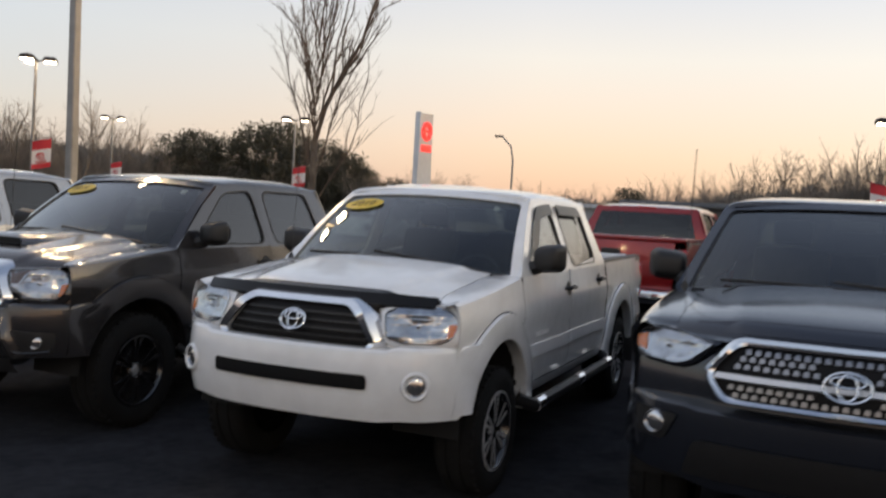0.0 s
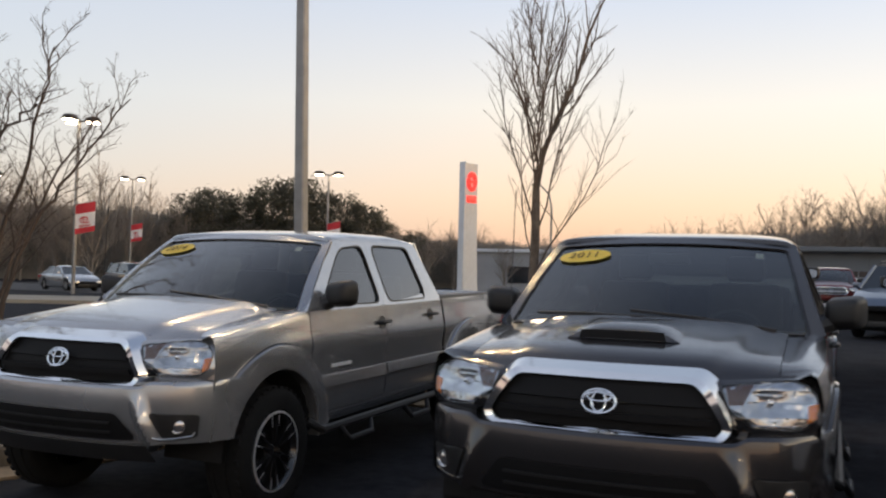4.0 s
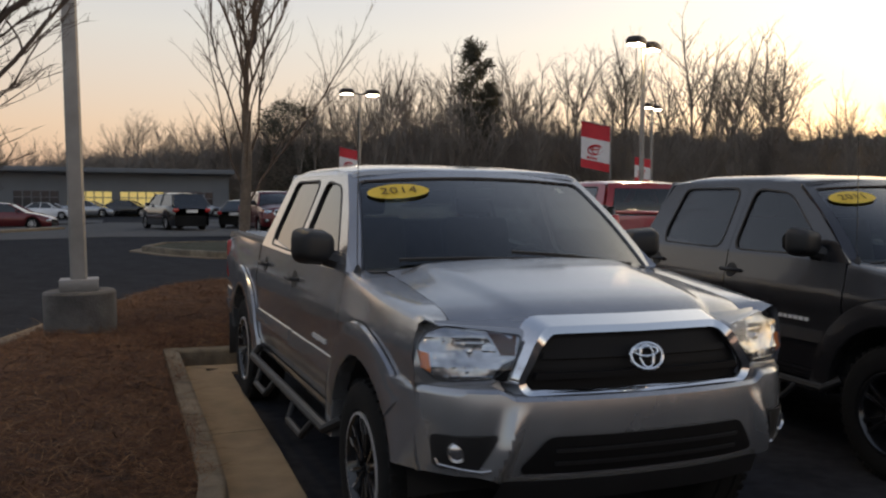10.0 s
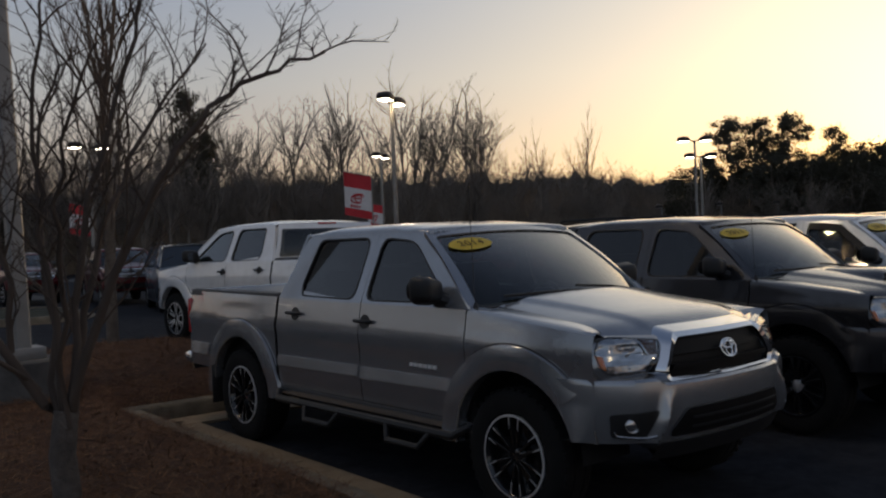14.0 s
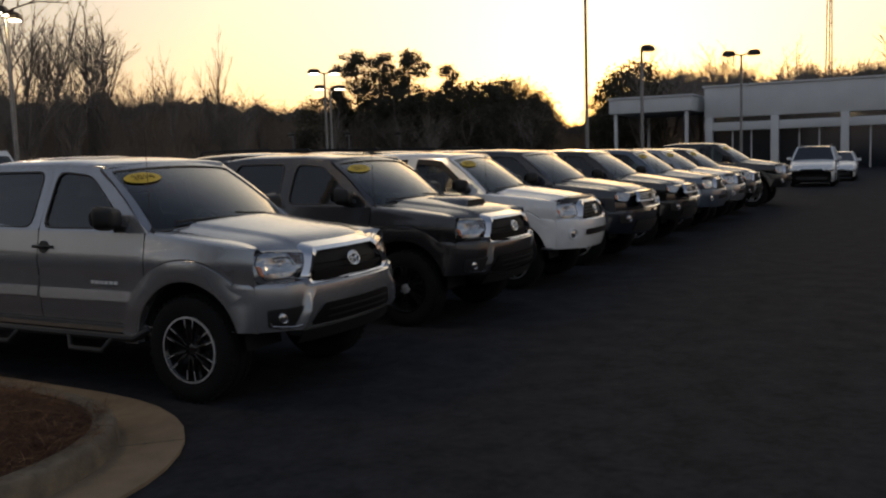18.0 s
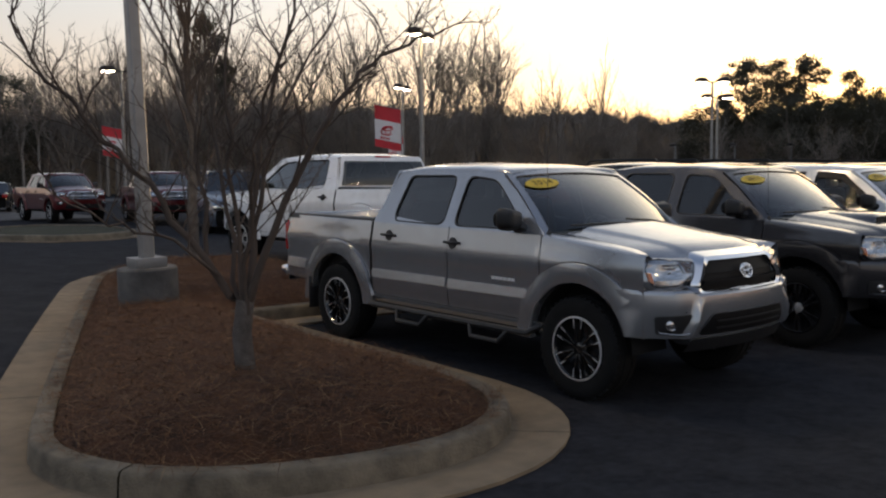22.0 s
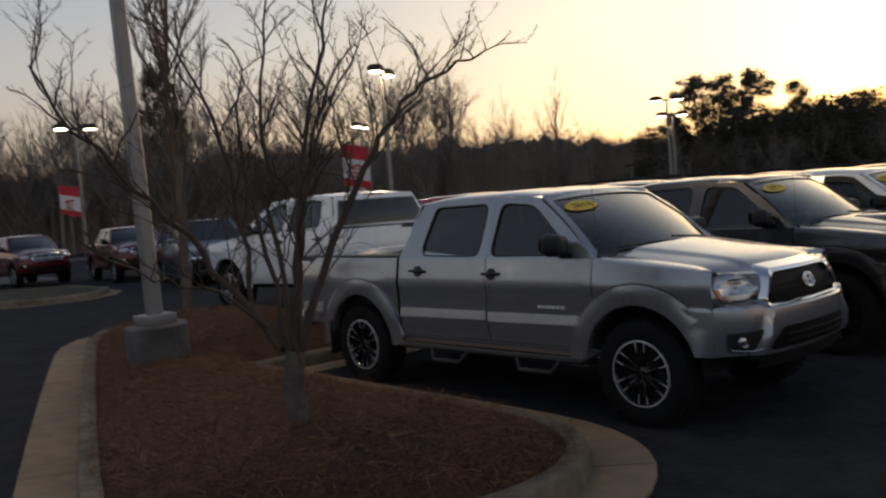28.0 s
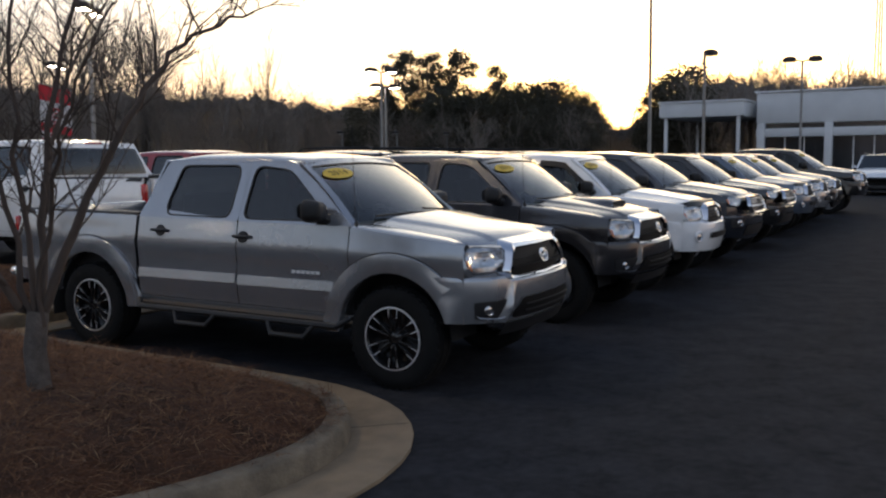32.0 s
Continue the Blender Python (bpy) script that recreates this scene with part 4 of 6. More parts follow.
def pickup(label, body, face, sticker="", group="trucks in the front row", style="split", bumper_mat=None, scoop=False, steps_bar=True, moulding=True, mirrors=None, cover=None, low=None, flaps=True, boards=False):
    """A four-door pickup, nose towards -y, its badge at y = 0."""
    T = root("pickup_truck", label, "pickup truck", group)
    P = dict(body=M[body], bumper=M[bumper_mat or body])
    # hood
    rows = []
    for i in range(69):
        x = -0.687 + 1.374 * i / 68
        y0, y1 = nose_y(x, 1.1) + 0.012, 0.985 + 0.2 * (x / 0.78) ** 2
        ts = [0, 0.015, 0.04, 0.08, 0.15, 0.3, 0.45, 0.6, 0.75, 0.9, 1]
        rows.append([(x, y0 + 0.005, hood_z(x, y0) - 0.03)] + [(x, y0 + (y1 - y0) * t, hood_z(x, y0 + (y1 - y0) * t)) for t in ts])
    part("hood", loft(rows), P["body"], T)
    if scoop:
        rows = []
        for i in range(13):
            x = -0.26 + 0.52 * i / 12
            k = max(0, 1 - (abs(x) / 0.26) ** 4)
            rows.append([(x, 0.46, hood_z(x, 0.46) + 0.004), (x, 0.47, hood_z(x, 0.47) + 0.05 * k), (x, 0.52, hood_z(x, 0.52) + 0.062 * k), (x, 0.7, hood_z(x, 0.7) + 0.04 * k), (x, 0.92, hood_z(x, 0.92) + 0.003)])
        sc = part("hood_scoop", loft(rows), P["body"], T)
        part("scoop_mouth", patch([(-0.2, 0.006), (0.2, 0.006), (0.19, 0.045), (-0.19, 0.045)], lambda x, z: (x, 0.458 + z * 0.1, hood_z(x, 0.46) + z), 0, 2), M["grid"], sc)
    # fenders, doors, bed sides
    for s in (-1, 1):
        def flank(name, y0, y1, sill, n, shoulder=False, mt=None):
            rows_ = side_panel(y0, y1, sill, n)
            if shoulder:
                out = []
                for r in rows_:
                    y = r[0][1]
                    xe, zb = r[-1][0], r[-1][2]
                    ze = hood_z(0.69, y) if y < 1.05 else belt_z(y) + 0.012
                    out.append(r[:-1] + [(xe - 0.004, y, zb - 0.006), (xe - 0.03, y, zb + 0.006), ((xe + 0.69) / 2, y, (zb + ze) / 2 + 0.006), (0.69, y, ze)])
                rows_ = out
            bm = loft([[(s * x, y, z) for x, y, z in r] for r in rows_])
            return part(name, bm, mt or P["body"], T)
        flank("fender", 0.28, 1.228, 0.53, 18, True)
        for y0, y1 in ((1.237, 2.318), (2.327, 3.43)):
            d = flank("door", y0, y1, 0.53, 8)
            hy, hz = (2.27, 1.078) if y1 < 3 else (3.18, 1.096)
            hx = side_x(hy, hz)
            part("handle_dish", patch([(hy - 0.015 + 0.058 * math.cos(k * math.tau / 20), hz - 0.002 + 0.048 * math.sin(k * math.tau / 20)) for k in range(20)], lambda y, z: (s * (side_x(y, z) + 0.003), y, z), 0, 1), M["black"], d)
            part("door_handle", tube([(s * (hx + 0.004), hy - 0.10, hz), (s * (hx + 0.038), hy - 0.075, hz + 0.004), (s * (hx + 0.043), hy, hz + 0.004), (s * (hx + 0.038), hy + 0.055, hz + 0.004), (s * (hx + 0.004), hy + 0.075, hz)], 0.013, 8), M["black"], d, "black pull handle")
            if moulding:
                if y1 > 3:
                    part("bed_moulding", patch([(4.64, 0.675), (5.02, 0.675), (5.02, 0.77), (4.63, 0.77)], lambda y, z: (s * (side_x(y, z) + 0.006 + (0.785 - z) * 0.15), y, z), 0.012, 3), P["body"], T)
                a, b = (y0 + (0.13 if y1 < 3 else 0.012), y1 - 0.008)
                part("door_moulding", patch([(a, 0.700), (b, 0.690), (b, 0.768), (a, 0.772)], lambda y, z: (s * (side_x(y, z) + 0.006 + (0.785 - z) * 0.15), y, z), 0.012, 3), P["body"], d)
        flank("bed_side", 3.465, 5.06, 0.56, 14, False)
        part("rocker_panel", loft([[(s * (side_x(y, 0.53) - dx), y, z) for dx, z in ((0.0, 0.527), (0.005, 0.50), (0.03, 0.455), (0.12, 0.44))] for y in steps(1.16, 3.58, 6)]), P["body"], T)
        # flares
        for c in (0.85, 4.04):
            rows_ = []
            for k in range(31):
                a = math.radians((0 if c < 1 else -4) + (141 if c < 1 else 182) * k / 30)
                prof = []
                for r, o in ((0.47, -0.05), (0.468, 0.026), (0.474, 0.034), (0.52, 0.036), (0.575, 0.030), (0.614, 0.022), (0.621, -0.004)):
                    y, z = c + r * math.cos(a), 0.40 + r * math.sin(a)
                    prof.append((s * (side_x(y, max(z, 0.55)) + o), y, z))
                rows_.append(prof)
            fl = part("wheel_arch_flare", loft(rows_), P["body"], T)
            part("flare_seam", tube([(p[6][0] + s * 0.004, p[6][1], p[6][2]) for p in rows_[2:-2]], 0.0045, 4), M["grid"], fl)
            part("wheel_well", loft([[(s * xx, c + 0.472 * math.cos(math.pi * k / 14), 0.40 + 0.472 * math.sin(math.pi * k / 14)) for xx in (0.84, 0.6, 0.45)] for k in range(15)]), M["dark"], T)
            w = wheel(T, s * 0.765, c, 0.36 if boards else 0.385, style, s < 0)
            if boards:
                w.scale = (1.0, 0.935, 0.935)
        if flaps:
            part("mud_flap", box(*sorted((s * 0.70, s * 0.93)), 4.50, 4.512, 0.27, 0.6, 0.003), M["black"], T)
        # the cab's side frames and glass
        sd = lambda o: (lambda y, z: (s * (side_x(y, z) + o), y, z))  # noqa: E731
        outer = [(1.21, 1.195), (1.82, 1.665), (2.322, 1.70), (2.322, 1.197)]
        inner = [(1.40, 1.222), (1.895, 1.615), (2.262, 1.648), (2.29, 1.215)]
        part("door_frame", ring(densed(rounded(outer, 0.03), 2), densed(rounded(inner, 0.085), 2), sd(0.0), 0.035), P["body"], T)
        part("window_seal", ring(densed(rounded(inner, 0.085), 2), densed(rounded([(y + (1.95 - y) * 0.035, z + (1.42 - z) * 0.05) for y, z in inner], 0.085), 2), sd(0.004), 0.012), M["black"], T)
        gl = part("side_window", patch(rounded(inner, 0.085), sd(-0.012), 0, 3), M["windshield"] if face == "a" else M["tinted"], T, "tinted side window")
        gl.visible_shadow = False
        outer = [(2.326, 1.197), (2.326, 1.70), (3.15, 1.685), (3.24, 1.66), (3.44, 1.205)]
        inner = [(2.415, 1.216), (2.40, 1.65), (3.02, 1.646), (3.07, 1.62), (3.145, 1.31), (3.11, 1.226)]
        part("door_frame", ring(densed(rounded(outer, 0.03), 2), densed(rounded(inner, 0.085), 2), sd(0.0), 0.035), P["body"], T)
        part("window_seal", ring(densed(rounded(inner, 0.085), 2), densed(rounded([(y + (2.72 - y) * 0.035, z + (1.42 - z) * 0.05) for y, z in inner], 0.085), 2), sd(0.004), 0.012), M["black"], T)
        gl = part("side_window", patch(rounded(inner, 0.085), sd(-0.012), 0, 3), M["tinted"], T, "tinted rear side window")
        gl.visible_shadow = False
        # mirror
        mm = M[mirrors] if mirrors else M["black"]
        b = box(-0.105, 0.105, -0.08, 0.08, -0.088, 0.088, 0.05, seg=4)
        for v in b.verts:
            if v.co.y < 0:
                v.co.x *= 0.86
                v.co.z *= 0.86
            v.co.z += v.co.x * 0.1 * s
        mi = part("wing_mirror", moved(b, pose(s * 0.945, 1.50, 1.305, 0, 0, s * -14)), mm, T, "black wing mirror")
        part("mirror_arm", tube([(s * 0.80, 1.44, 1.225), (s * 0.89, 1.49, 1.255)], 0.046, 8), M["black"], mi)
        part("mirror_glass", patch(rounded([(s * 0.87, 1.25), (s * 1.02, 1.25), (s * 1.02, 1.36), (s * 0.87, 1.36)], 0.04), lambda x, z: (x, 1.584 + 0.25 * (s * x - 0.945), z), 0, 1), M["chrome"], mi)
        if steps_bar:
            part("side_step", tube([(s * 0.86, 1.25, 0.50), (s * 0.93, 1.32, 0.44), (s * 0.93, 3.38, 0.44), (s * 0.86, 3.46, 0.50)], 0.027, 8), M["black"], T, "black tubular side step")
            for c in (1.75, 2.75):
                part("step_loop", tube([(s * 0.94, c - 0.22, 0.43), (s * 0.985, c - 0.16, 0.345), (s * 0.985, c + 0.16, 0.345), (s * 0.94, c + 0.22, 0.43)], 0.02, 8), M["black"], T)
        if boards:
            part("running_board", tube([(s * 0.86, 1.26, 0.47), (s * 0.95, 1.36, 0.42), (s * 0.95, 3.36, 0.42), (s * 0.86, 3.46, 0.47)], 0.042, 10), M["black"], T, "black oval running board")
            for c in (1.42, 2.40, 3.28):
                part("board_trim", tube([(s * 0.955, c - 0.07, 0.425), (s * 0.955, c + 0.07, 0.425)], 0.044, 10), M["chrome"], T, "chrome running board trim")
            for pts in (((1.50, 1.31), (1.885, 1.61), (2.05, 1.632), (2.24, 1.64)), ((2.385, 1.64), (2.7, 1.637), (2.97, 1.634), (3.05, 1.58))):
                part("window_visor", loft([[(s * (side_x(y, z) + 0.012), y + 0.004, z + 0.012), (s * (side_x(y, z) + 0.028), y + 0.01, z - 0.02), (s * (side_x(y, z - 0.06) + 0.024), y + 0.02, z - 0.06)] for y, z in pts]), M["visor"], T, "smoked window visor")
        # tail lamp
        part("tail_light", box(*sorted((s * (0.80 if low else 0.755), s * 0.868)), 5.035, 5.095, 0.84, 1.16, 0.02), M["red"], T, "red tail lamp")
    # nose sheet behind grille and lamps, cowl, firewall box
    rows = []
    for i in range(29):
        x = -0.85 + 1.7 * i / 28
        rows.append([(x, nose_y(x, z) + 0.004, z) for z in (0.62, 0.68, 0.75, 0.85, 0.95, 1.02, 1.07, 1.09)])
    part("nose_panel", loft(rows), P["body"], T)
    part("chassis", box(-0.62, 0.62, 0.95, 5.0, 0.36, 0.60, 0.03), M["dark"], T)
    inner = box(-0.80, 0.80, 1.25, 3.28, 0.42, 0.70)
    box(-0.60, 0.60, 0.34, 1.2, 0.54, 1.02, bm=inner)
    part("cabin_floor", inner, M["dark"], T)
    part("cowl", loft([[(x, y0 + 0.2 * (x / 0.78) ** 2, z0 - 0.082 * (abs(x) / 0.78) ** 2) for y0, z0 in ((0.975, 1.228), (1.03, 1.24), (1.12, 1.236))] for x in [-0.80 + 0.1 * i for i in range(17)]]), M["black"], T)
    # roof
    rows = []
    for j in range(17):
        t = j / 16
        y = 1.80 + t * 1.47
        half = side_x(y, 1.675) + 0.004
        crown = 1.745 - 0.042 * max(0, 0.3 - t) ** 1.4 / 0.2 - 0.05 * max(0, t - 0.75) ** 1.5 / 0.125
        rows.append([(half * math.sin(math.radians(a)), y + 0.022 * (1 - abs(a) / 90) * (-1 if t < 0.03 else 0), 1.668 + (crown - 1.668) * (1 - (abs(a) / 90) ** 3.2)) for a in range(-90, 91, 9)])
    rows.insert(0, [(x, y - 0.014, z - 0.006) for x, y, z in rows[0]])
    rows.insert(0, [(x, y - 0.006, z - 0.022) for x, y, z in rows[0]])
    part("roof", loft(rows), P["body"], T)
    # windscreen
    def screen(o):
        def f(u, v):
            hb, ht = 0.842, 0.676
            x = u * (hb + (ht - hb) * v)
            y = (1.0 + 0.2 * u * u) * (1 - v) + (1.80 - 0.03 + 0.05 * u * u) * v - 0.03 * math.sin(math.pi * v)
            z = (1.232 - 0.072 * u * u) * (1 - v) + (1.70 - 0.028 * u * u) * v + 0.012 * math.sin(math.pi * v)
            return (x, y - o * 0.6, z + o * 0.8)
        return f
    sq = lambda a, b0, b1: [(-a, b0), (a, b0), (a, b1), (-a, b1)]  # noqa: E731
    part("windscreen_frame", ring(densed(rounded(sq(1.02, -0.02, 0.995), 0.01), 10), densed(rounded(sq(0.948, 0.02, 0.915), 0.05), 10), screen(0.004), 0.03), P["body"], T)
    w = part("windscreen", patch(densed(rounded(sq(0.962, 0.01, 0.925), 0.05), 2), screen(-0.008), 0, 4), M["windshield"], T, "clear windscreen")
    w.visible_shadow = False
    part("windscreen_band", ring(densed(rounded(sq(0.966, 0.006, 0.93), 0.05), 10), densed(rounded(sq(0.93, 0.035, 0.90), 0.05), 10), screen(-0.004), 0), M["gloss"], T)
    for s in (-0.35, 0.3):
        part("wiper", tube([screen(0.02)(s + 0.45, 0.03), screen(0.025)(s, 0.055), screen(0.02)(s - 0.4, 0.10)], 0.009, 5), M["black"], T)
    if sticker:
        cu, cv = -0.665, 0.765
        st = part("year_sticker", patch([(cu + 0.225 * math.cos(k * math.tau / 28), cv + 0.08 * math.sin(k * math.tau / 28)) for k in range(28)], screen(0.004), 0.0, 2), M["yellow"], T, "yellow oval sticker with the model year " + sticker)
        p0, px, pv = (Vector(screen(0.009)(cu + du, cv + dv)) for du, dv in ((0, 0), (0.05, 0), (0, 0.05)))
        ax = (px - p0).normalized()
        ay = (pv - p0 - ax * (pv - p0).dot(ax)).normalized()
        az = ax.cross(ay)
        m = Matrix((ax, ay, az)).transposed().to_4x4()
        m.translation = p0
        lettering("digit", sticker, 0.088, m, M["print"], st)
        part("paper_tag", patch(sq(0.03, 0.80, 0.86), lambda u, v: screen(-0.012)(u + 0.72, v), 0, 1), M["paper"], T)
    # rear window and cab back
    def back(o):
        return lambda u, v: (u * (0.815 - 0.15 * max(v, 0)), 3.43 - 0.12 * v * v + o - 0.02 * u * u, 1.195 + 0.485 * v)
    part("cab_back", ring(densed(rounded(sq(1.0, -0.9, 1.02), 0.01, 6 if low else 4), 4), densed(rounded(sq(0.88 if low else 0.85, 0.14, 0.86), 0.16 if low else 0.05, 6 if low else 4), 4), back(0.0), 0.02), P["body"], T)
    gl = part("rear_window", patch(densed(rounded(sq(0.94 if low else 0.86, 0.13, 0.87), 0.04), 2), back(0.006), 0, 3), M["tinted"], T, "tinted rear window")
    gl.visible_shadow = False
    # bed
    part("bed_liner", loft([[(x, y, z) for x, z in ((-0.84, 1.2), (-0.76, 1.21), (-0.76, 0.72), (0.76, 0.72), (0.76, 1.21), (0.84, 1.2))] for y in steps(3.49, 5.03, 4)]), M["black"], T)
    for s in (-1, 1):
        part("bed_rail_cap", loft([[(s * x, y, z) for x, z in ((0.74, 1.195), (0.745, 1.235), (0.79, 1.245), (0.835, 1.235), (0.85, 1.19))] for y in steps(3.47, 5.04, 4)]), M["black"], T)
    part("bed_front_wall", box(-0.78, 0.78, 3.475, 3.505, 0.72, 1.22, 0.01), P["body"], T)
    tg = part("tailgate", box(-0.715, 0.715, 5.03, 5.085, 0.66, 1.235, 0.02), P["body"], T)
    part("brake_light", box(-0.13, 0.13, 3.285, 3.32, 1.672, 1.70, 0.008), M["red"], T, "high red brake lamp")
    if low:
        part("tailgate_cap", box(-0.72, 0.72, 5.0, 5.10, 1.225, 1.262, 0.012), M["black"], tg, "black tailgate cap")
    part("tailgate_handle", box(-0.11, 0.11, 5.082, 5.105, 1.05, 1.13, 0.012), M["black"], tg)
    part("rear_bumper", box(-0.86, 0.86, 5.05, 5.22, 0.50, 0.66, 0.03), M["chrome"] if not low else M["black"], T, "rear step bumper")
    if cover:
        part("bed_cover", box(-0.83, 0.83, 3.52, 5.07, 1.235, 1.29, 0.02), M[cover], T)
    # interior
    for s in (-0.36, 0.36):
        st = part("front_seat", box(s - 0.24, s + 0.24, 1.95, 2.45, 0.72, 0.92, 0.06), M["cloth"], T)
        b = box(-0.23, 0.23, -0.07, 0.07, 0, 0.56, 0.05)
        part("seat_back", moved(b, pose(s, 2.42, 0.88, -14)), M["cloth"], st)
        b = box(-0.12, 0.12, -0.045, 0.045, 0, 0.17, 0.04)
        part("headrest", moved(b, pose(s, 2.56, 1.44, -10)), M["cloth"], st)
    part("rear_bench", box(-0.62, 0.62, 3.02, 3.18, 0.75, 1.40, 0.05), M["cloth"], T)
    part("dashboard", loft([[(x, y, z) for y, z in ((1.14, 1.205), (1.30, 1.21), (1.48, 1.18), (1.55, 1.08), (1.5, 0.85))] for x in [-0.76 + 0.19 * i for i in range(9)]]), M["dash"], T)
    pts = [(0.36 + 0.185 * math.cos(k * math.tau / 24), 1.70 + 0.06 * math.sin(k * math.tau / 24), 1.10 + 0.175 * math.sin(k * math.tau / 24)) for k in range(25)]
    part("steering_wheel", tube(pts, 0.016, 6), M["dash"], T)
    part("rear_view_mirror", box(-0.12, 0.12, 1.70, 1.73, 1.545, 1.61, 0.015), M["black"], T)
    part("antenna", tube([(-0.805, 1.21, 1.20), (-0.805, 1.22, 1.26), (-0.795, 1.25, 1.95)], 0.0026, 5), M["black"], T)
    part("antenna_base", moved(lathe([(0.024, 0), (0.02, 0.03), (0.008, 0.06)], 12), pose(-0.805, 1.21, 1.175)), M["black"], T)
    {"a": front_gen_a, "b": front_gen_b, "c": front_gen_c}[face](T, P)
    # name bars on the door
    for s in (-1, 1):
        for k in range(6):
            y = 1.50 + k * 0.046
            part("name_bar", patch([(y, 0.818), (y + 0.034, 0.818), (y + 0.034, 0.840), (y, 0.840)], lambda yy, z: (s * (side_x(yy, z) + 0.006), yy, z), 0.004, 0), M["badge"], T, "bright name letters as plain bars" if k == 0 else "")
    return T


RISE = 0.573    # degrees: the stalls climb away from the aisle


def stall(T, x, y=0.0, turn=0.0):
    T.matrix_basis = pose(x, y, ground_z(x, y), RISE, 0, turn)
    return T


stall(pickup("silver four-door pickup truck beside the island kerb", "silver", "b", "2014"), 0.0, 0.0, 1.15)
stall(pickup("charcoal four-door pickup truck with a hood scoop", "grey", "b", "2011", scoop=True, style="dark"), 3.0)
white = stall(pickup("white four-door pickup truck with dark hood deflector", "white", "a", "2010", style="six", steps_bar=False, boards=True), 5.63, 0.0, 1.5)
white.scale = (0.955, 1.0, 1.0)
navy = stall(pickup("dark blue pickup truck with mesh grille in chrome frame", "night", "c", style="six", bumper_mat="night", moulding=False), 8.2)
navy.scale = (1.04, 1.03, 1.015)


# ---- light poles ----
def light_pole(name, x, y, top, heads, base=True, lit=True, turn=0.0):
    """A tapered steel pole on a cast base with shoebox heads at the top."""
    z0 = ground_z(x, y)
    T = root(name, "tall steel lot light pole with lit shoebox heads" if lit else "tall steel lot light pole with unlit heads", "light pole", "lot light poles")
    T.matrix_basis = pose(x, y, z0)
    if base:
        part("cast_base", lathe([(0.315, -0.1), (0.315, 0.615), (0.30, 0.635), (0.001, 0.637)], 28), M["base"], T, "round cast concrete base")
        part("base_cover", box(-0.165, 0.165, -0.165, 0.165, 0.635, 0.74, 0.006), M["pole"], T)
    part("shaft", loft([[(r * c, r * s, z) for c, s in ((1, 0.75), (0.75, 1), (-0.75, 1), (-1, 0.75), (-1, -0.75), (-0.75, -1), (0.75, -1), (1, -0.75))] for z, r in ((0.6 if base else -0.1, 0.072), (top - z0, 0.055))], True), M["pole"], T)
    for k in range(heads):
        a = turn + k * 360 / heads
        h = new("lamp_head")
        h.parent = T
        h.matrix_basis = pose(0, 0, top - z0 - 0.05, 0, 0, a)
        part("arm", tube([(0.03, 0, 0), (0.22, 0, 0.05), (0.32, 0, 0.06)], 0.03, 8), M["bronze"], h)
        rows = [[(0.55 + 0.30 * c * q, 0.23 * s * q, z) for c, s in [(math.copysign(abs(math.cos(t)) ** 0.5, math.cos(t)), math.copysign(abs(math.sin(t)) ** 0.5, math.sin(t))) for t in [math.tau * j / 24 for j in range(24)]]] for q, z in ((0.96, 0.0), (1.0, 0.03), (0.97, 0.12), (0.75, 0.19), (0.3, 0.22), (0.01, 0.22))]
        part("housing", loft(rows, True), M["bronze"], h)
        h.scale = (1.2, 1.25, 1.3)
        part("lens", box(0.32, 0.78, -0.17, 0.17, -0.02, 0.005, 0.01), M["lens"] if lit else M["paper"], h, "glowing flat lens" if lit else "")
    return T


def banner(x, y, z, turn, tilt=0.0):
    """A small pole banner: red, white with a plain rounded mark, red."""
    T = root("pole_banner", "red and white cloth banner on a lamp pole", "banner", "pole banners")
    T.matrix_basis = pose(x, y, z, 0, tilt, turn)
    T.scale = (1.2, 1.2, 1.2)
    def cloth(u, v):
        return (u, 0.03 * math.sin(u * 5 + v * 2), v + 0.22 * u)
    for nm, v0, v1, m in (("red_band", 0.80, 1.2, "banner_red"), ("white_field", 0.22, 0.80, "banner_white"), ("red_hem", 0.0, 0.22, "banner_red")):
        part(nm, patch([(0, v0), (0.75, v0), (0.75, v1), (0, v1)], cloth, 0.006, 3), M[m], T)
    mark = bmesh.new()
    for a, b, pz in ((0.2, 0.13, 0), (0.085, 0.11, 0), (0.14, 0.045, 0.05)):
        for side in (-0.012, 0.012):
            tube([(cloth(0.37, 0.58)[0] + a * math.cos(k * math.tau / 20), 0.03 * math.sin(0.37 * 5 + 1) + side, 0.60 + pz + b * math.sin(k * math.tau / 20)) for k in range(21)], 0.014, 4, bm=mark, caps=False)
    part("mark", mark, M["banner_red"], T)
    for k in range(6):
        part("name_bar", box(0.16 + k * 0.075, 0.215 + k * 0.075, -0.012, 0.03, 0.26 + 0.22 * (0.18 + k * 0.075), 0.32 + 0.22 * (0.18 + k * 0.075)), M["banner_red"], T)
    part("banner_rod", tube([(-0.02, 0, 1.2), (0.78, 0, 1.38)], 0.014, 6), M["pole"], T)
    part("banner_pole", tube([(-0.02, 0, (ground_z(x, y) - z) / 1.2), (-0.02, 0, 1.22)], 0.016, 6), M["pole"], T, "slim steel banner pole")
    return T


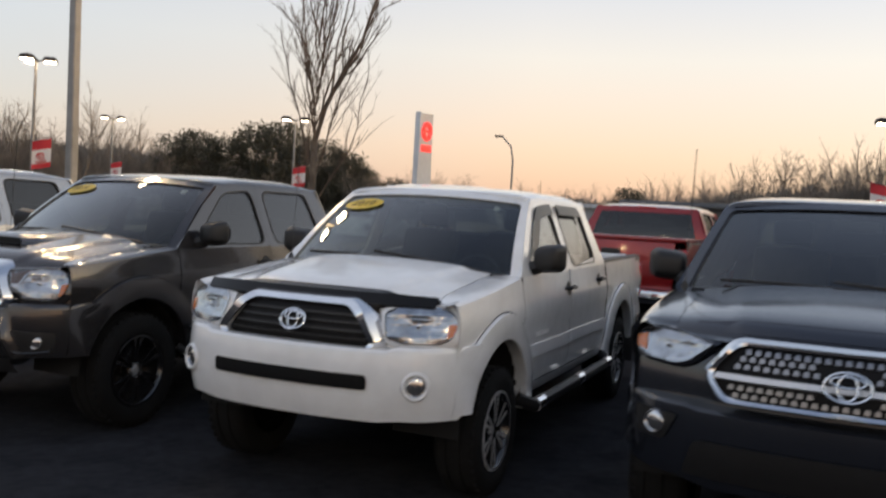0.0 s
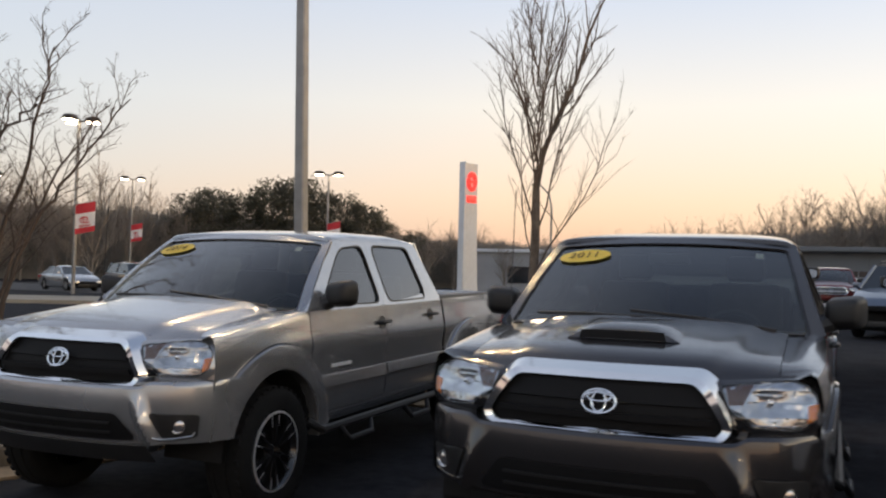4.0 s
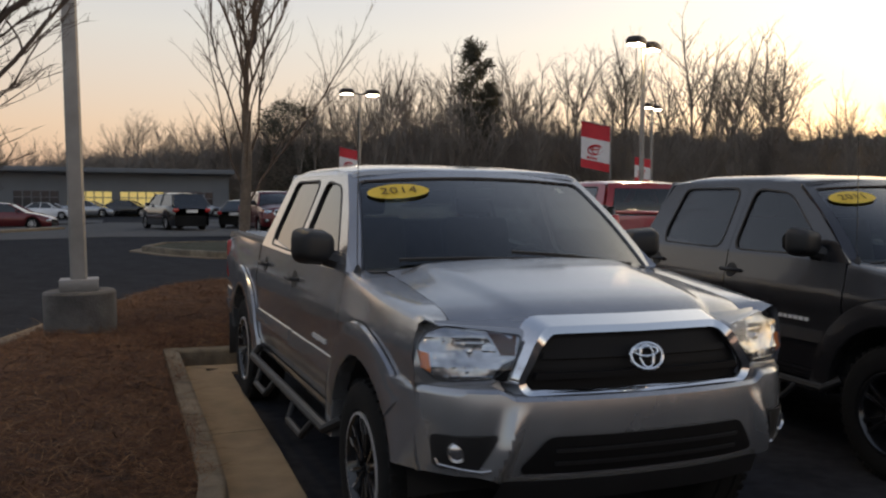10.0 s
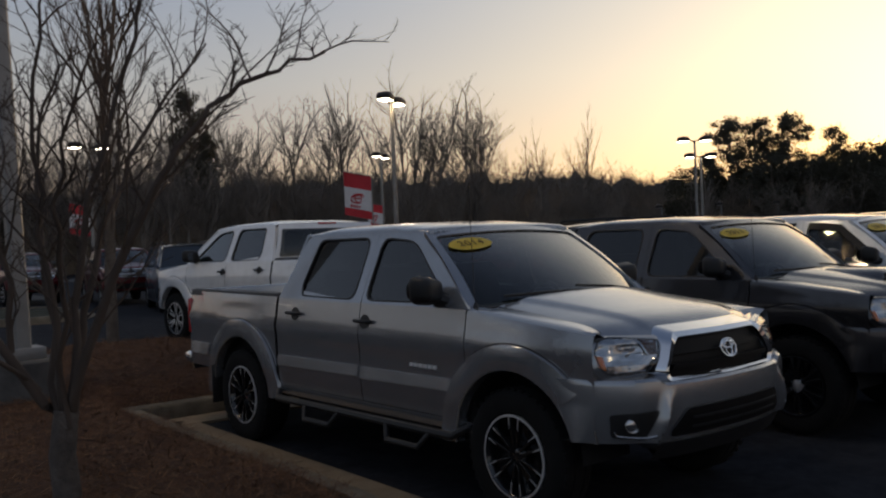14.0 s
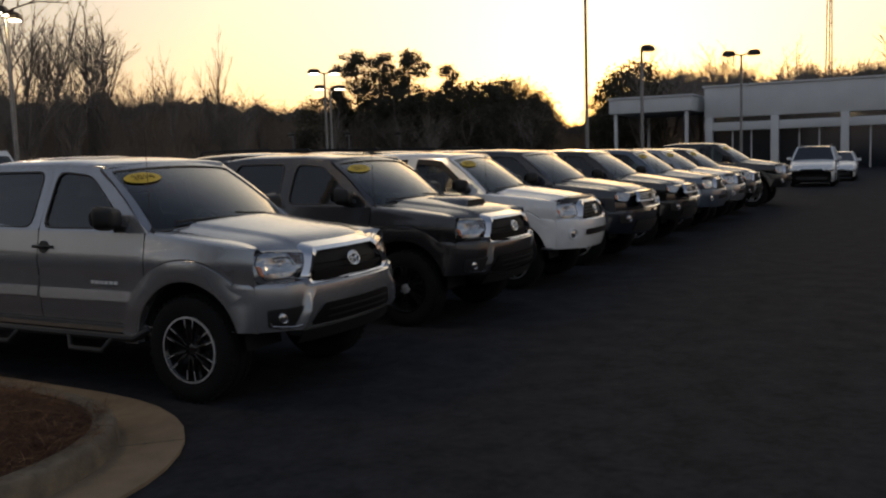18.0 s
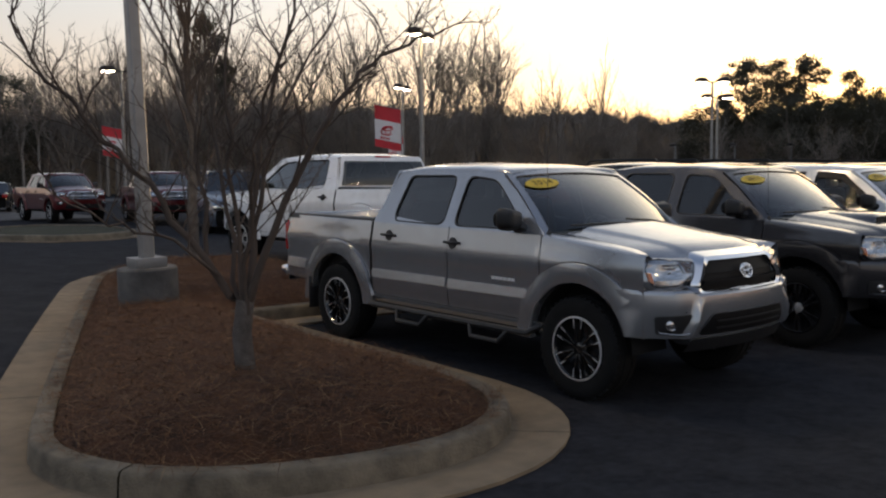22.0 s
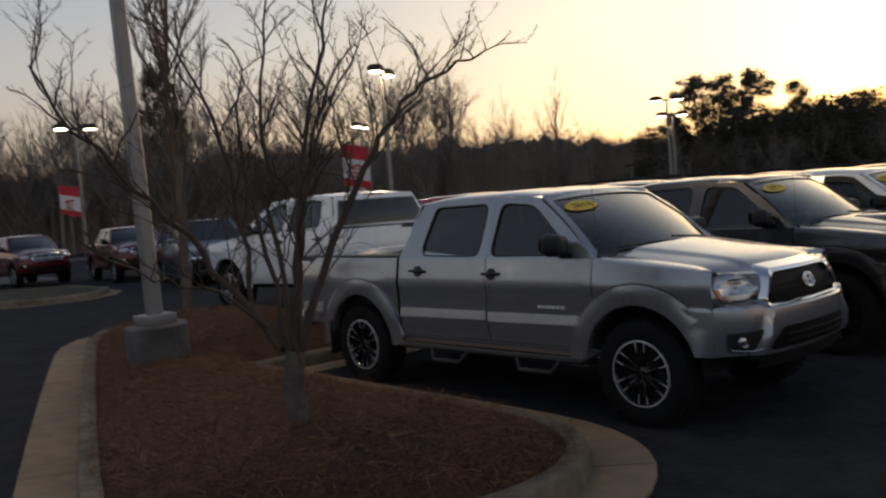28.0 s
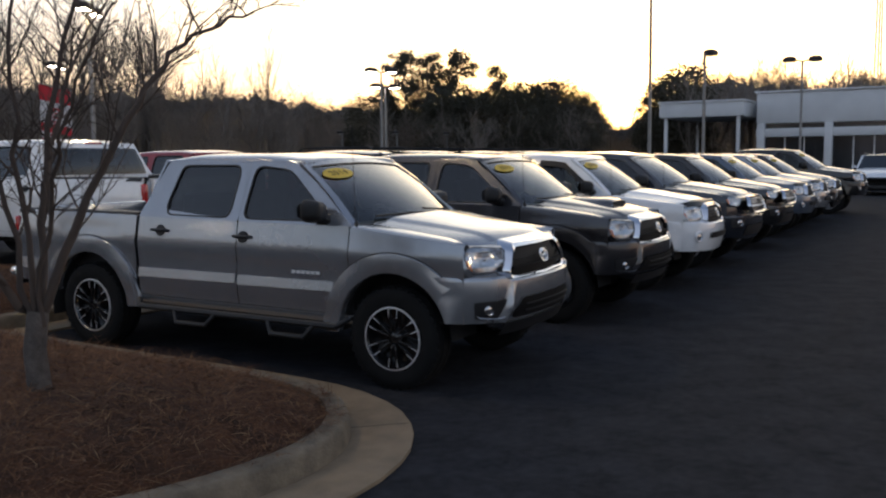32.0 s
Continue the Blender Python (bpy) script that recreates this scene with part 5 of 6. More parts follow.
light_pole("light_pole", -2.17, 5.92, 7.6, 2, turn=20).rotation_euler = (0, radians(-1.4), 0)
for x, y, top, n, turn in ((15.3, 24.0, 7.0, 2, 35), (27.2, 41.6, 7.1, 2, 35), (9.85, 41.2, 7.0, 2, 0), (40.3, 28.5, 7.1, 2, -35), (43.0, 30.0, 6.4, 2, -35), (-30.0, 29.4, 8.35, 3, 40), (-50.0, 55.0, 8.5, 2, 40), (-28.5, 50.7, 8.0, 2, 30), (-42, 34, 6.5, 2, 40)):
    light_pole("light_pole", x, y, top, n, False, turn=turn)
light_pole("light_pole", 32.7, 9.3, 9.4, 2, False, False, 20)
light_pole("light_pole", 36.7, 7.95, 6.5, 1, False, False, -10)
light_pole("light_pole", 47.0, 5.2, 6.9, 2, False, False, -80)
for x, y in ((62, 47.5), (66, 44.0), (72, 42.0), (78, 37.0)):
    light_pole("light_pole", x, y, 4.2, 1, False, False, 200)
banner(12.85, 22.0, 2.55, 146)
banner(27.1, 41.5, 2.7, 142)
banner(9.75, 41.2, 2.7, 166)
banner(-29.9, 29.3, 2.8, 40)
banner(-28.4, 50.5, 3.1, 30)
banner(-49.9, 54.9, 3.2, 30)

# ---- lamps of the lot ----
for x, y, z, turn, watts in ((-2.17 - 0.17, 5.92, 7.45, 20, 170), (15.3, 24.0, 6.8, 35, 150), (2.0, -17.0, 7.4, 90, 210), (20.0, -17.0, 7.4, 90, 210)):
    for s in (-0.55, 0.55):
        d = bpy.data.lights.new("lot_light", "POINT")
        d.energy, d.shadow_soft_size, d.color = watts, 0.06, (1.0, 0.73, 0.38)
        new("lot_light", d).matrix_world = pose(x + s * math.cos(radians(turn)), y + s * math.sin(radians(turn)), z)
for x in (2.0, 20.0):
    light_pole("light_pole", x, -17.0, 7.6, 2, True, turn=90)


# ---- trees ----
def grow(verts, faces, p, way, length, r, depth, rnd, spread, sides, up, kids, wig=0.11, ratio=(0.45, 0.75)):
    """One limb as a bent tapered tube, then its own limbs."""
    segs = 6 if wig > 0.12 and depth > 0 else 2 if sides == 3 and depth == 0 and wig == 0.09 else 4 if depth > 1 else 3
    pts, rr = [p], [r]
    d = way.normalized()
    for k in range(segs):
        d = (d + Vector((rnd.gauss(0, wig), rnd.gauss(0, wig), rnd.gauss(0, wig * 0.5) + up))).normalized()
        pts.append(pts[-1] + d * (length / segs))
        rr.append(r * (1 - 0.66 * (k + 1) / segs) if depth > 0 else r * (1 - 0.9 * (k + 1) / segs))
    base = len(verts)
    for q, (c, s) in enumerate(zip(pts, rr)):
        w = (pts[min(q + 1, segs)] - pts[max(q - 1, 0)]).normalized()
        u = w.orthogonal().normalized()
        v = w.cross(u)
        for k in range(sides):
            verts.append(c + s * (math.cos(k * math.tau / sides) * u + math.sin(k * math.tau / sides) * v))
    for q in range(segs):
        for k in range(sides):
            a, b = base + q * sides + k, base + q * sides + (k + 1) % sides
            faces.append((a, b, b + sides, a + sides))
    if depth <= 0:
        return
    for k in range(kids[depth]):
        f = rnd.uniform(0.22, 1.0)
        i = min(int(f * segs), segs - 1)
        q = pts[i].lerp(pts[i + 1], f * segs - i)
        here = (pts[i + 1] - pts[i]).normalized()
        a = rnd.uniform(0, math.tau)
        side = Vector((math.cos(a), math.sin(a), 0.1))
        nw = (here * (1 - spread) + side * spread + Vector((0, 0, up))).normalized()
        grow(verts, faces, q, nw, length * rnd.uniform(*ratio) * (1.15 - 0.5 * f), max(rr[i] * 0.55, 0.0022), depth - 1, rnd, spread, max(3, sides - 1), up, kids, wig, ratio)


def limbs(seed, starts, depth, spread, up, kids, sides=6, wig=0.11, ratio=(0.45, 0.75)):
    rnd = random.Random(seed)
    verts, faces = [], []
    for p, way, length, r in starts:
        grow(verts, faces, Vector(p), Vector(way), length, r, depth, rnd, spread, sides, up, kids, wig, ratio)
    me = bpy.data.meshes.new("limbs")
    me.from_pydata(verts, [], faces)
    return me


# the low many-stemmed tree on the island
z0 = bed_z(ISLAND, -2.96, 2.01, 0.24)
tree = root("bare_tree", "bare many-stemmed ornamental tree in the pine straw", "tree")
tree.matrix_basis = pose(-2.96, 2.01, z0)
part("trunk", tube([(0, 0, -0.1), (0.005, 0.01, 0.0), (-0.015, 0.01, 0.25), (0.01, -0.005, 0.48)], 0.076, 12, 0.062), M["bark"], tree, sharp=80)
def bough(seed, line, r0, r1, shoots, reach):
    """A long limb that follows a smooth line of a few turning points, set with twiggy shoots."""
    rnd = random.Random(seed)
    P = [Vector(p) for p in line]
    P = [2 * P[0] - P[1]] + P + [2 * P[-1] - P[-2]]
    pts = []
    for k in range(1, len(P) - 2):
        for f in (0.0, 0.25, 0.5, 0.75):
            a, b, c, d = P[k - 1:k + 3]
            q = 0.5 * (2 * b + (c - a) * f + (2 * a - 5 * b + 4 * c - d) * f * f + (3 * b - a - 3 * c + d) * f ** 3)
            pts.append(q + Vector((rnd.gauss(0, 0.018), rnd.gauss(0, 0.018), rnd.gauss(0, 0.012))))
    pts.append(P[-2])
    verts, faces, n = [], [], len(pts) - 1
    for q, c in enumerate(pts):
        w = (pts[min(q + 1, n)] - pts[max(q - 1, 0)]).normalized()
        u = w.orthogonal().normalized()
        v, r = w.cross(u), r0 + (r1 - r0) * q / n
        verts += [c + r * (math.cos(k * math.tau / 8) * u + math.sin(k * math.tau / 8) * v) for k in range(8)]
    for q in range(n):
        faces += [(q * 8 + k, q * 8 + (k + 1) % 8, q * 8 + 8 + (k + 1) % 8, q * 8 + 8 + k) for k in range(8)]
    for k in range(shoots):
        f = 0.16 + 0.84 * (k + rnd.random()) / shoots
        i = min(int(f * n), n - 1)
        here = (pts[i + 1] - pts[i]).normalized()
        a = k * 2.4 + rnd.uniform(-0.4, 0.4)
        way = here * 0.5 + Vector((math.cos(a) * 0.55, math.sin(a) * 0.55, 0.32))
        grow(verts, faces, pts[i].lerp(pts[i + 1], f * n - i), way, reach * rnd.uniform(0.55, 1.15) * (1.2 - 0.6 * f), 0.0062 * rnd.uniform(0.8, 1.3), 2, rnd, 0.52, 5, 0.02, {2: 7, 1: 3}, 0.17, (0.28, 0.52))
    me = bpy.data.meshes.new("bough")
    me.from_pydata(verts, [], faces)
    return me


for seed, line, r0, r1, shoots, reach in (
        (1, ((0.02, 0.0, 0.4), (0.13, -0.22, 0.98), (0.36, -0.45, 1.6), (0.57, -0.53, 1.95), (0.9, -0.6, 2.2), (1.26, -0.66, 2.34)), 0.03, 0.007, 20, 0.75),
        (2, ((-0.01, 0.0, 0.4), (-0.3, 0.12, 0.92), (-0.62, 0.26, 1.4), (-1.0, 0.4, 1.85), (-1.3, 0.5, 2.35)), 0.029, 0.007, 22, 0.85),
        (3, ((0.02, 0.0, 0.43), (0.1, 0.02, 1.2), (0.34, 0.1, 2.0), (0.5, 0.1, 2.6), (0.62, 0.08, 3.0)), 0.024, 0.006, 14, 0.7),
        (4, ((-0.22, 0.08, 0.8), (-0.26, 0.12, 1.5), (-0.4, 0.2, 2.2), (-0.72, 0.3, 2.85)), 0.018, 0.005, 12, 0.7),
        (5, ((0.0, 0.02, 0.42), (0.02, 0.3, 1.3), (0.12, 0.66, 2.0), (0.3, 0.95, 2.6)), 0.02, 0.006, 12, 0.7),
        (6, ((0.0, -0.02, 0.4), (-0.06, -0.26, 1.1), (-0.14, -0.58, 1.65), (-0.05, -0.85, 2.2)), 0.018, 0.006, 11, 0.6),
        (7, ((0.0, 0.0, 0.42), (-0.06, 0.0, 1.4), (-0.1, -0.05, 2.2), (0.02, -0.1, 2.9)), 0.02, 0.005, 12, 0.65),
        (8, ((-0.1, 0.03, 0.58), (-0.5, -0.05, 0.92), (-0.95, -0.1, 1.05), (-1.3, -0.05, 1.3)), 0.013, 0.004, 9, 0.5),
        (9, ((0.03, 0.02, 0.42), (0.22, 0.14, 1.15), (0.46, 0.28, 1.7), (0.72, 0.4, 2.15), (1.1, 0.5, 2.6)), 0.023, 0.006, 16, 0.75)):
    part("limb", bough(seed, line, r0, r1, shoots, reach), M["twig"], tree, sharp=80)

# the taller upright tree at the island's far end
tree = root("bare_tree", "tall bare upright tree at the far end of the island", "tree")
tree.matrix_basis = pose(-0.24, 9.24, bed_z(ISLAND, -0.24, 9.24, 0.24))
part("trunk", tube([(0, 0, -0.1), (0, 0.02, 0.8), (0.03, 0, 1.7), (0.02, 0.02, 2.3)], 0.085, 12, 0.055), M["bark"], tree, sharp=80)
starts = [((0.02, 0.0, 2.2), (0, 0, 1), 4.2, 0.042)]
rnd = random.Random(3)
for k in range(17):
    a = k * 2.4 + rnd.uniform(-0.3, 0.3)
    z = 1.0 + 0.19 * k
    lean = 0.31 - 0.008 * k
    starts.append(((0.02, 0.0, z), (math.cos(a) * lean, math.sin(a) * lean, 1.0), rnd.uniform(1.9, 3.0) * (1.1 - 0.03 * k), rnd.uniform(0.012, 0.020)))
part("crown", limbs(8, starts, 2, 0.33, 0.05, {2: 15, 1: 5}, wig=0.16, ratio=(0.2, 0.46)), M["twig"], tree, sharp=80)


def far_tree(seed, height, spread=0.34):
    T = root("bare_tree", "tall bare winter tree in the wood edge", "tree", "wood edge trees")
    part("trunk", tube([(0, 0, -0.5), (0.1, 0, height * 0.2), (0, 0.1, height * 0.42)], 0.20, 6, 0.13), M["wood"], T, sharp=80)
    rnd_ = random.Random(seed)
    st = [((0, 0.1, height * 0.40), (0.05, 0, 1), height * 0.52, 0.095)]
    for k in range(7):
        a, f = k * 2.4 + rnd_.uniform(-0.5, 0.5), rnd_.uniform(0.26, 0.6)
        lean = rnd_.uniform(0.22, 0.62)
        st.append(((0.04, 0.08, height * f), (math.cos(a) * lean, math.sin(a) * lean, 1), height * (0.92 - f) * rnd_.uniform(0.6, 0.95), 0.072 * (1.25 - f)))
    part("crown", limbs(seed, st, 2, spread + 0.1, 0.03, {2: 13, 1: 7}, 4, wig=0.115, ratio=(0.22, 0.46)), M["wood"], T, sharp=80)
    return T


def needle_crown(seed, clumps, tufts, size, place):
    """Clumps of short needle tufts; place gives each clump's middle and spread."""
    rnd_ = random.Random(seed)
    verts, faces = [], []
    for k in range(clumps):
        c, w = place(rnd_)
        for q in range(tufts):
            p = c + Vector((rnd_.gauss(0, w), rnd_.gauss(0, w), rnd_.gauss(0, w * 0.72)))
            d = Vector((rnd_.gauss(0, 1), rnd_.gauss(0, 1), rnd_.gauss(0.4, 0.7))).normalized() * size
            s = d.orthogonal().normalized() * size * 0.2
            i = len(verts)
            verts += [p - s, p + s, p + d]
            faces.append((i, i + 1, i + 2))
    me = bpy.data.meshes.new("needles")
    me.from_pydata(verts, [], faces)
    return me


def far_pine(seed, height):
    """A tall pine: bare lower trunk, boughs in loose layers, a rounded uneven top."""
    T = root("pine_tree", "tall dark pine tree in the wood edge", "tree", "wood edge trees")
    part("trunk", tube([(0, 0, -0.5), (0.1, 0, height * 0.5), (0, 0.1, height * 0.97)], 0.24, 6, 0.06), M["wood"], T, sharp=80)
    rnd_ = random.Random(seed)
    boughs = []
    for k in range(26):
        h = 0.44 + 0.55 * (k + rnd_.random()) / 26
        reach = height * 0.185 * math.sqrt(max(0.03, 1 - ((h - 0.66) / 0.36) ** 2)) * rnd_.uniform(0.45, 1.1)
        a = rnd_.uniform(0, math.tau)
        boughs.append((Vector((0, 0, h * height - 0.25 * reach)), Vector((math.cos(a) * reach, math.sin(a) * reach, h * height))))
    for k, (p, q) in enumerate(boughs):
        part("bough", limbs(seed + k, [(p, q - p, (q - p).length, 0.06)], 0, 0.3, 0.0, {}, 4, wig=0.05), M["wood"], T, sharp=80)
    tips = [(q.lerp(p, f), 0.30 + 0.30 * f) for p, q in boughs for f in (0.0, 0.3, 0.6)] + [(Vector((0, 0.1, height * 0.95)), 0.5)] * 4
    part("crown", needle_crown(seed, 100, 56, 0.34, lambda r: tips[r.randrange(len(tips))]), M["needle"], T, sharp=80)
    return T


def far_evergreen(seed, height):
    """A broad evergreen, leafy nearly to the ground, with a lumpy rounded outline."""
    T = root("evergreen_tree", "broad dark evergreen tree in the wood edge", "tree", "wood edge trees")
    part("trunk", tube([(0, 0, -0.5), (0.1, 0, height * 0.4), (0, 0.1, height * 0.9)], 0.22, 6, 0.06), M["wood"], T, sharp=80)

    def place(r):
        h = r.uniform(0.12, 1.0)
        wide = height * 0.30 * math.sqrt(max(0.02, 1 - ((h - 0.48) / 0.55) ** 2)) * r.uniform(0.35, 1.0) ** 0.5
        a = r.uniform(0, math.tau)
        return Vector((math.cos(a) * wide, math.sin(a) * wide, h * height)), r.uniform(0.35, 0.6)
    part("crown", needle_crown(seed, 130, 46, 0.36, place), M["needle"], T, sharp=80)
    return T


def far_thicket(seed, height):
    """A low bushy bare tree, forked from the ground."""
    T = root("bare_tree", "bushy bare young tree in the wood edge", "tree", "wood edge trees")
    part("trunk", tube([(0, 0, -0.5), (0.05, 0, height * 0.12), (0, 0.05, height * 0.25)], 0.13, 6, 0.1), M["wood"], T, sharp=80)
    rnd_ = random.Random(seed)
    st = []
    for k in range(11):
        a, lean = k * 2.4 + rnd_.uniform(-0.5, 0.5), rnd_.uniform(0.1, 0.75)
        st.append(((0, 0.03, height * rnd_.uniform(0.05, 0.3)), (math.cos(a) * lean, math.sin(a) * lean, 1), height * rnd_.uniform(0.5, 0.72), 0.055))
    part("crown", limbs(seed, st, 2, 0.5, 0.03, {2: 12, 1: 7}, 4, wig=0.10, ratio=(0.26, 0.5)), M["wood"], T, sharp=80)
    return T


kinds = [far_tree(21, 15), far_tree(22, 14, 0.30), far_tree(23, 16, 0.38), far_tree(24, 13, 0.44), far_tree(25, 15, 0.26)]
pines = [far_pine(31, 14), far_pine(32, 12), far_pine(33, 15)]
evergreens = [far_evergreen(41, 10), far_evergreen(42, 9), far_evergreen(43, 11)]
thickets = [far_thicket(51, 9), far_thicket(52, 8), far_thicket(53, 10)]
used = set()


def thin(m, colour, share):
    """Lets light through what is as thin as needles and dead leaves."""
    n, l = m.node_tree.nodes, m.node_tree.links
    tr, mix = n.new("ShaderNodeBsdfTranslucent"), n.new("ShaderNodeMixShader")
    tr.inputs["Color"].default_value = (*colour, 1)
    mix.inputs[0].default_value = share
    l.new(n["Principled BSDF"].outputs[0], mix.inputs[1])
    l.new(tr.outputs[0], mix.inputs[2])
    l.new(mix.outputs[0], n["Material Output"].inputs["Surface"])


thin(M["brush"], (0.16, 0.145, 0.12), 0.4)
thin(M["needle"], (0.12, 0.11, 0.07), 0.4)


def plant(thing, az, dist, top_el, own_height):
    """Puts a tree at a bearing so that its tip reaches an elevation."""
    x, y = -3 + dist * math.sin(radians(az)), -3 + dist * math.cos(radians(az))
    h = dist * math.tan(radians(top_el)) + 1.6
    k = h / own_height
    m = pose(x, y, ground_z(x, y) - 0.1, 0, 0, (az * 37) % 360)
    if thing in used:
        T = copy_thing(thing, m)
    else:
        T = thing
        T.matrix_basis = m
        used.add(thing)
    T.scale = (k, k, k)
    return T


HEIGHT = [15, 14, 16, 13, 15]
rnd = random.Random(77)


def skyline(az):
    """The height of the bare crowns along the wood edge, in degrees."""
    keys = ((-75, 7.0), (-50, 8.0), (-43, 7.8), (-40, 6.0), (-37, 5.0), (-27, 4.6), (-22, 3.4), (-17, 3.6), (-12, 2.8), (-6, 3.9), (2, 5.2), (8, 6.8), (14, 8.4), (21, 9.0), (26, 9.8), (34, 9.6), (36.5, 10.4), (41, 10.4), (42.2, 6.0), (46, 5.6), (50, 4.2), (56, 3.8), (62, 4.2), (68, 4.2), (70.2, 2.4), (72, 3.0), (74.5, 6.2), (79, 6.2), (82, 5.6), (88, 6.0), (92, 7.5), (110, 6.0))
    for (a, b), (c, d) in zip(keys, keys[1:]):
        if a <= az <= c:
            return b + (d - b) * (az - a) / (c - a)
    return 4.5


def low_mass(q):
    keys = ((-75, 10.0), (-36, 9.0), (-24, 6.8), (-12, 5.2), (-4, 6.0), (4, 8.5), (12, 10.6), (22, 12), (42, 12), (50, 10.6), (56, 9.6), (62, 11), (66, 11.2), (68.2, 10.2), (70.0, 6.6), (71.0, 6.0), (72.6, 9.8), (75, 12.6), (79, 12.0), (100, 12))
    for (a, b), (c, d) in zip(keys, keys[1:]):
        if a <= q <= c:
            return b + (d - b) * (q - a) / (c - a)
    return 6.0


az = -74.0
while az < 100:
    if not 69.2 < az < 72.0:
        k = rnd.randrange(5)
        plant(kinds[k], az, rnd.uniform(88, 118), skyline(az) * rnd.uniform(0.66, 1.18), HEIGHT[k])
    az += rnd.uniform(0.75, 1.6)
az = 5.0
while az < 27:      # the wood stands denser behind the far corner of the lot
    k = rnd.randrange(5)
    plant(kinds[k], az, rnd.uniform(84, 100), skyline(az) * rnd.uniform(0.7, 0.98), HEIGHT[k])
    az += rnd.uniform(0.9, 1.5)
for az, el, k in ((36.6, 10.2, 0), (38.3, 10.9, 2), (40.2, 10.6, 1), (44.9, 7.7, 2), (47.7, 8.4, 1)):
    T = plant(kinds[k], az, 96, el, HEIGHT[k])
    if az > 44:
        T.scale = (T.scale[0] * 0.55, T.scale[1] * 0.55, T.scale[2])
for az, el, k in ((22.6, 10.0, 0), (23.8, 7.4, 1), (55.2, 4.7, 1), (56.4, 6.9, 0), (57.9, 6.7, 1), (58.9, 5.8, 2), (59.8, 6.9, 0), (62.2, 6.0, 2)):
    T = plant(pines[k], az, 92, el, (14, 12, 15)[k])
    wide = 0.62 if az < 30 else 1.0
    T.scale = (T.scale[0] * wide, T.scale[1] * wide, T.scale[2])
for az, el, k in ((-36.2, 4.6, 0), (-34.6, 5.0, 1), (-32.6, 4.7, 2), (-30.8, 5.6, 0), (-29.2, 5.9, 1), (-27.6, 5.2, 2), (-26.2, 4.9, 0), (-24.8, 4.3, 1), (-23.6, 3.4, 2), (-21.5, 2.7, 0), (-6.0, 2.8, 1), (11.2, 6.0, 2), (54.0, 3.9, 1), (58.8, 4.6, 1), (61.0, 4.3, 2), (63.2, 4.7, 0), (64.4, 4.6, 1), (65.6, 4.8, 2), (66.8, 4.7, 0), (67.6, 4.1, 1), (72.4, 3.9, 2), (73.2, 4.8, 0), (74.2, 5.4, 1)):
    plant(evergreens[k], az, 90, el, (10, 9, 11)[k])
az = -74.0
while az < 86:
    if not 67.8 < az < 71.8:
        k = rnd.randrange(3)
        plant(thickets[k], az, rnd.uniform(86, 94), max(2.0, min(skyline(az), low_mass(az) * 0.56) * rnd.uniform(0.78, 1.12)), (9, 8, 10)[k])
    az += rnd.uniform(0.8, 1.5)


def brush_wall(name, a0, a1, dist, low, seed, count, label):
    """A ragged mass of winter undergrowth along the wood edge."""
    rnd_ = random.Random(seed)
    verts, faces = [], []
    steps_ = int((a1 - a0) / 0.25)
    for i in range(steps_ + 1):
        q = a0 + (a1 - a0) * i / steps_
        x, y = -3 + (dist + 3) * math.sin(radians(q)), -3 + (dist + 3) * math.cos(radians(q))
        h = low(q) * (0.74 + 0.10 * noise.noise((q * 0.9, 1.3, 0)) + 0.05 * noise.noise((q * 4.1, 4, 0)) + 0.03 * noise.noise((q * 13.0, 9, 0)))
        verts += [(x, y, -2.0), (x, y, h * 0.6), (x, y + 0.4, h)]
        if i:
            k = len(verts)
            faces += [(k - 6, k - 3, k - 2, k - 5), (k - 5, k - 2, k - 1, k - 4)]
    for _ in range(count):
        q = rnd_.uniform(a0, a1)
        r = dist + rnd_.uniform(-2, 5)
        h = low(q) * (0.74 + 0.10 * noise.noise((q * 0.9, 1.3, 0)) + 0.05 * noise.noise((q * 4.1, 4, 0)) + 0.03 * noise.noise((q * 13.0, 9, 0)))
        z = h * (rnd_.uniform(0.1, 1.0) if rnd_.random() < 0.45 else rnd_.gauss(0.98, 0.06))
        p = Vector((-3 + r * math.sin(radians(q)), -3 + r * math.cos(radians(q)), z - 0.4))
        d = Vector((rnd_.gauss(0, 0.6), rnd_.gauss(0, 0.6), rnd_.gauss(1.0, 0.6))).normalized() * rnd_.uniform(0.4, 1.1)
        s = d.orthogonal().normalized() * rnd_.uniform(0.02, 0.07)
        i = len(verts)
        verts += [p - s, p + s, p + d]
        faces.append((i, i + 1, i + 2))
    me = bpy.data.meshes.new(name)
    me.from_pydata(verts, [], faces)
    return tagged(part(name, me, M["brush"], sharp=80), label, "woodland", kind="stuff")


brush_wall("undergrowth", -75, 100, 96, low_mass, 9, 150000, "dark leafless undergrowth along the edge of the wood")


# ---- more vehicles of the lot ----
def scaled(T, x, y, turn, k=1.0, rise=0.0):
    T.matrix_basis = pose(x, y, ground_z(x, y), rise, 0, turn)
    T.scale = (k, k, k)
    return T


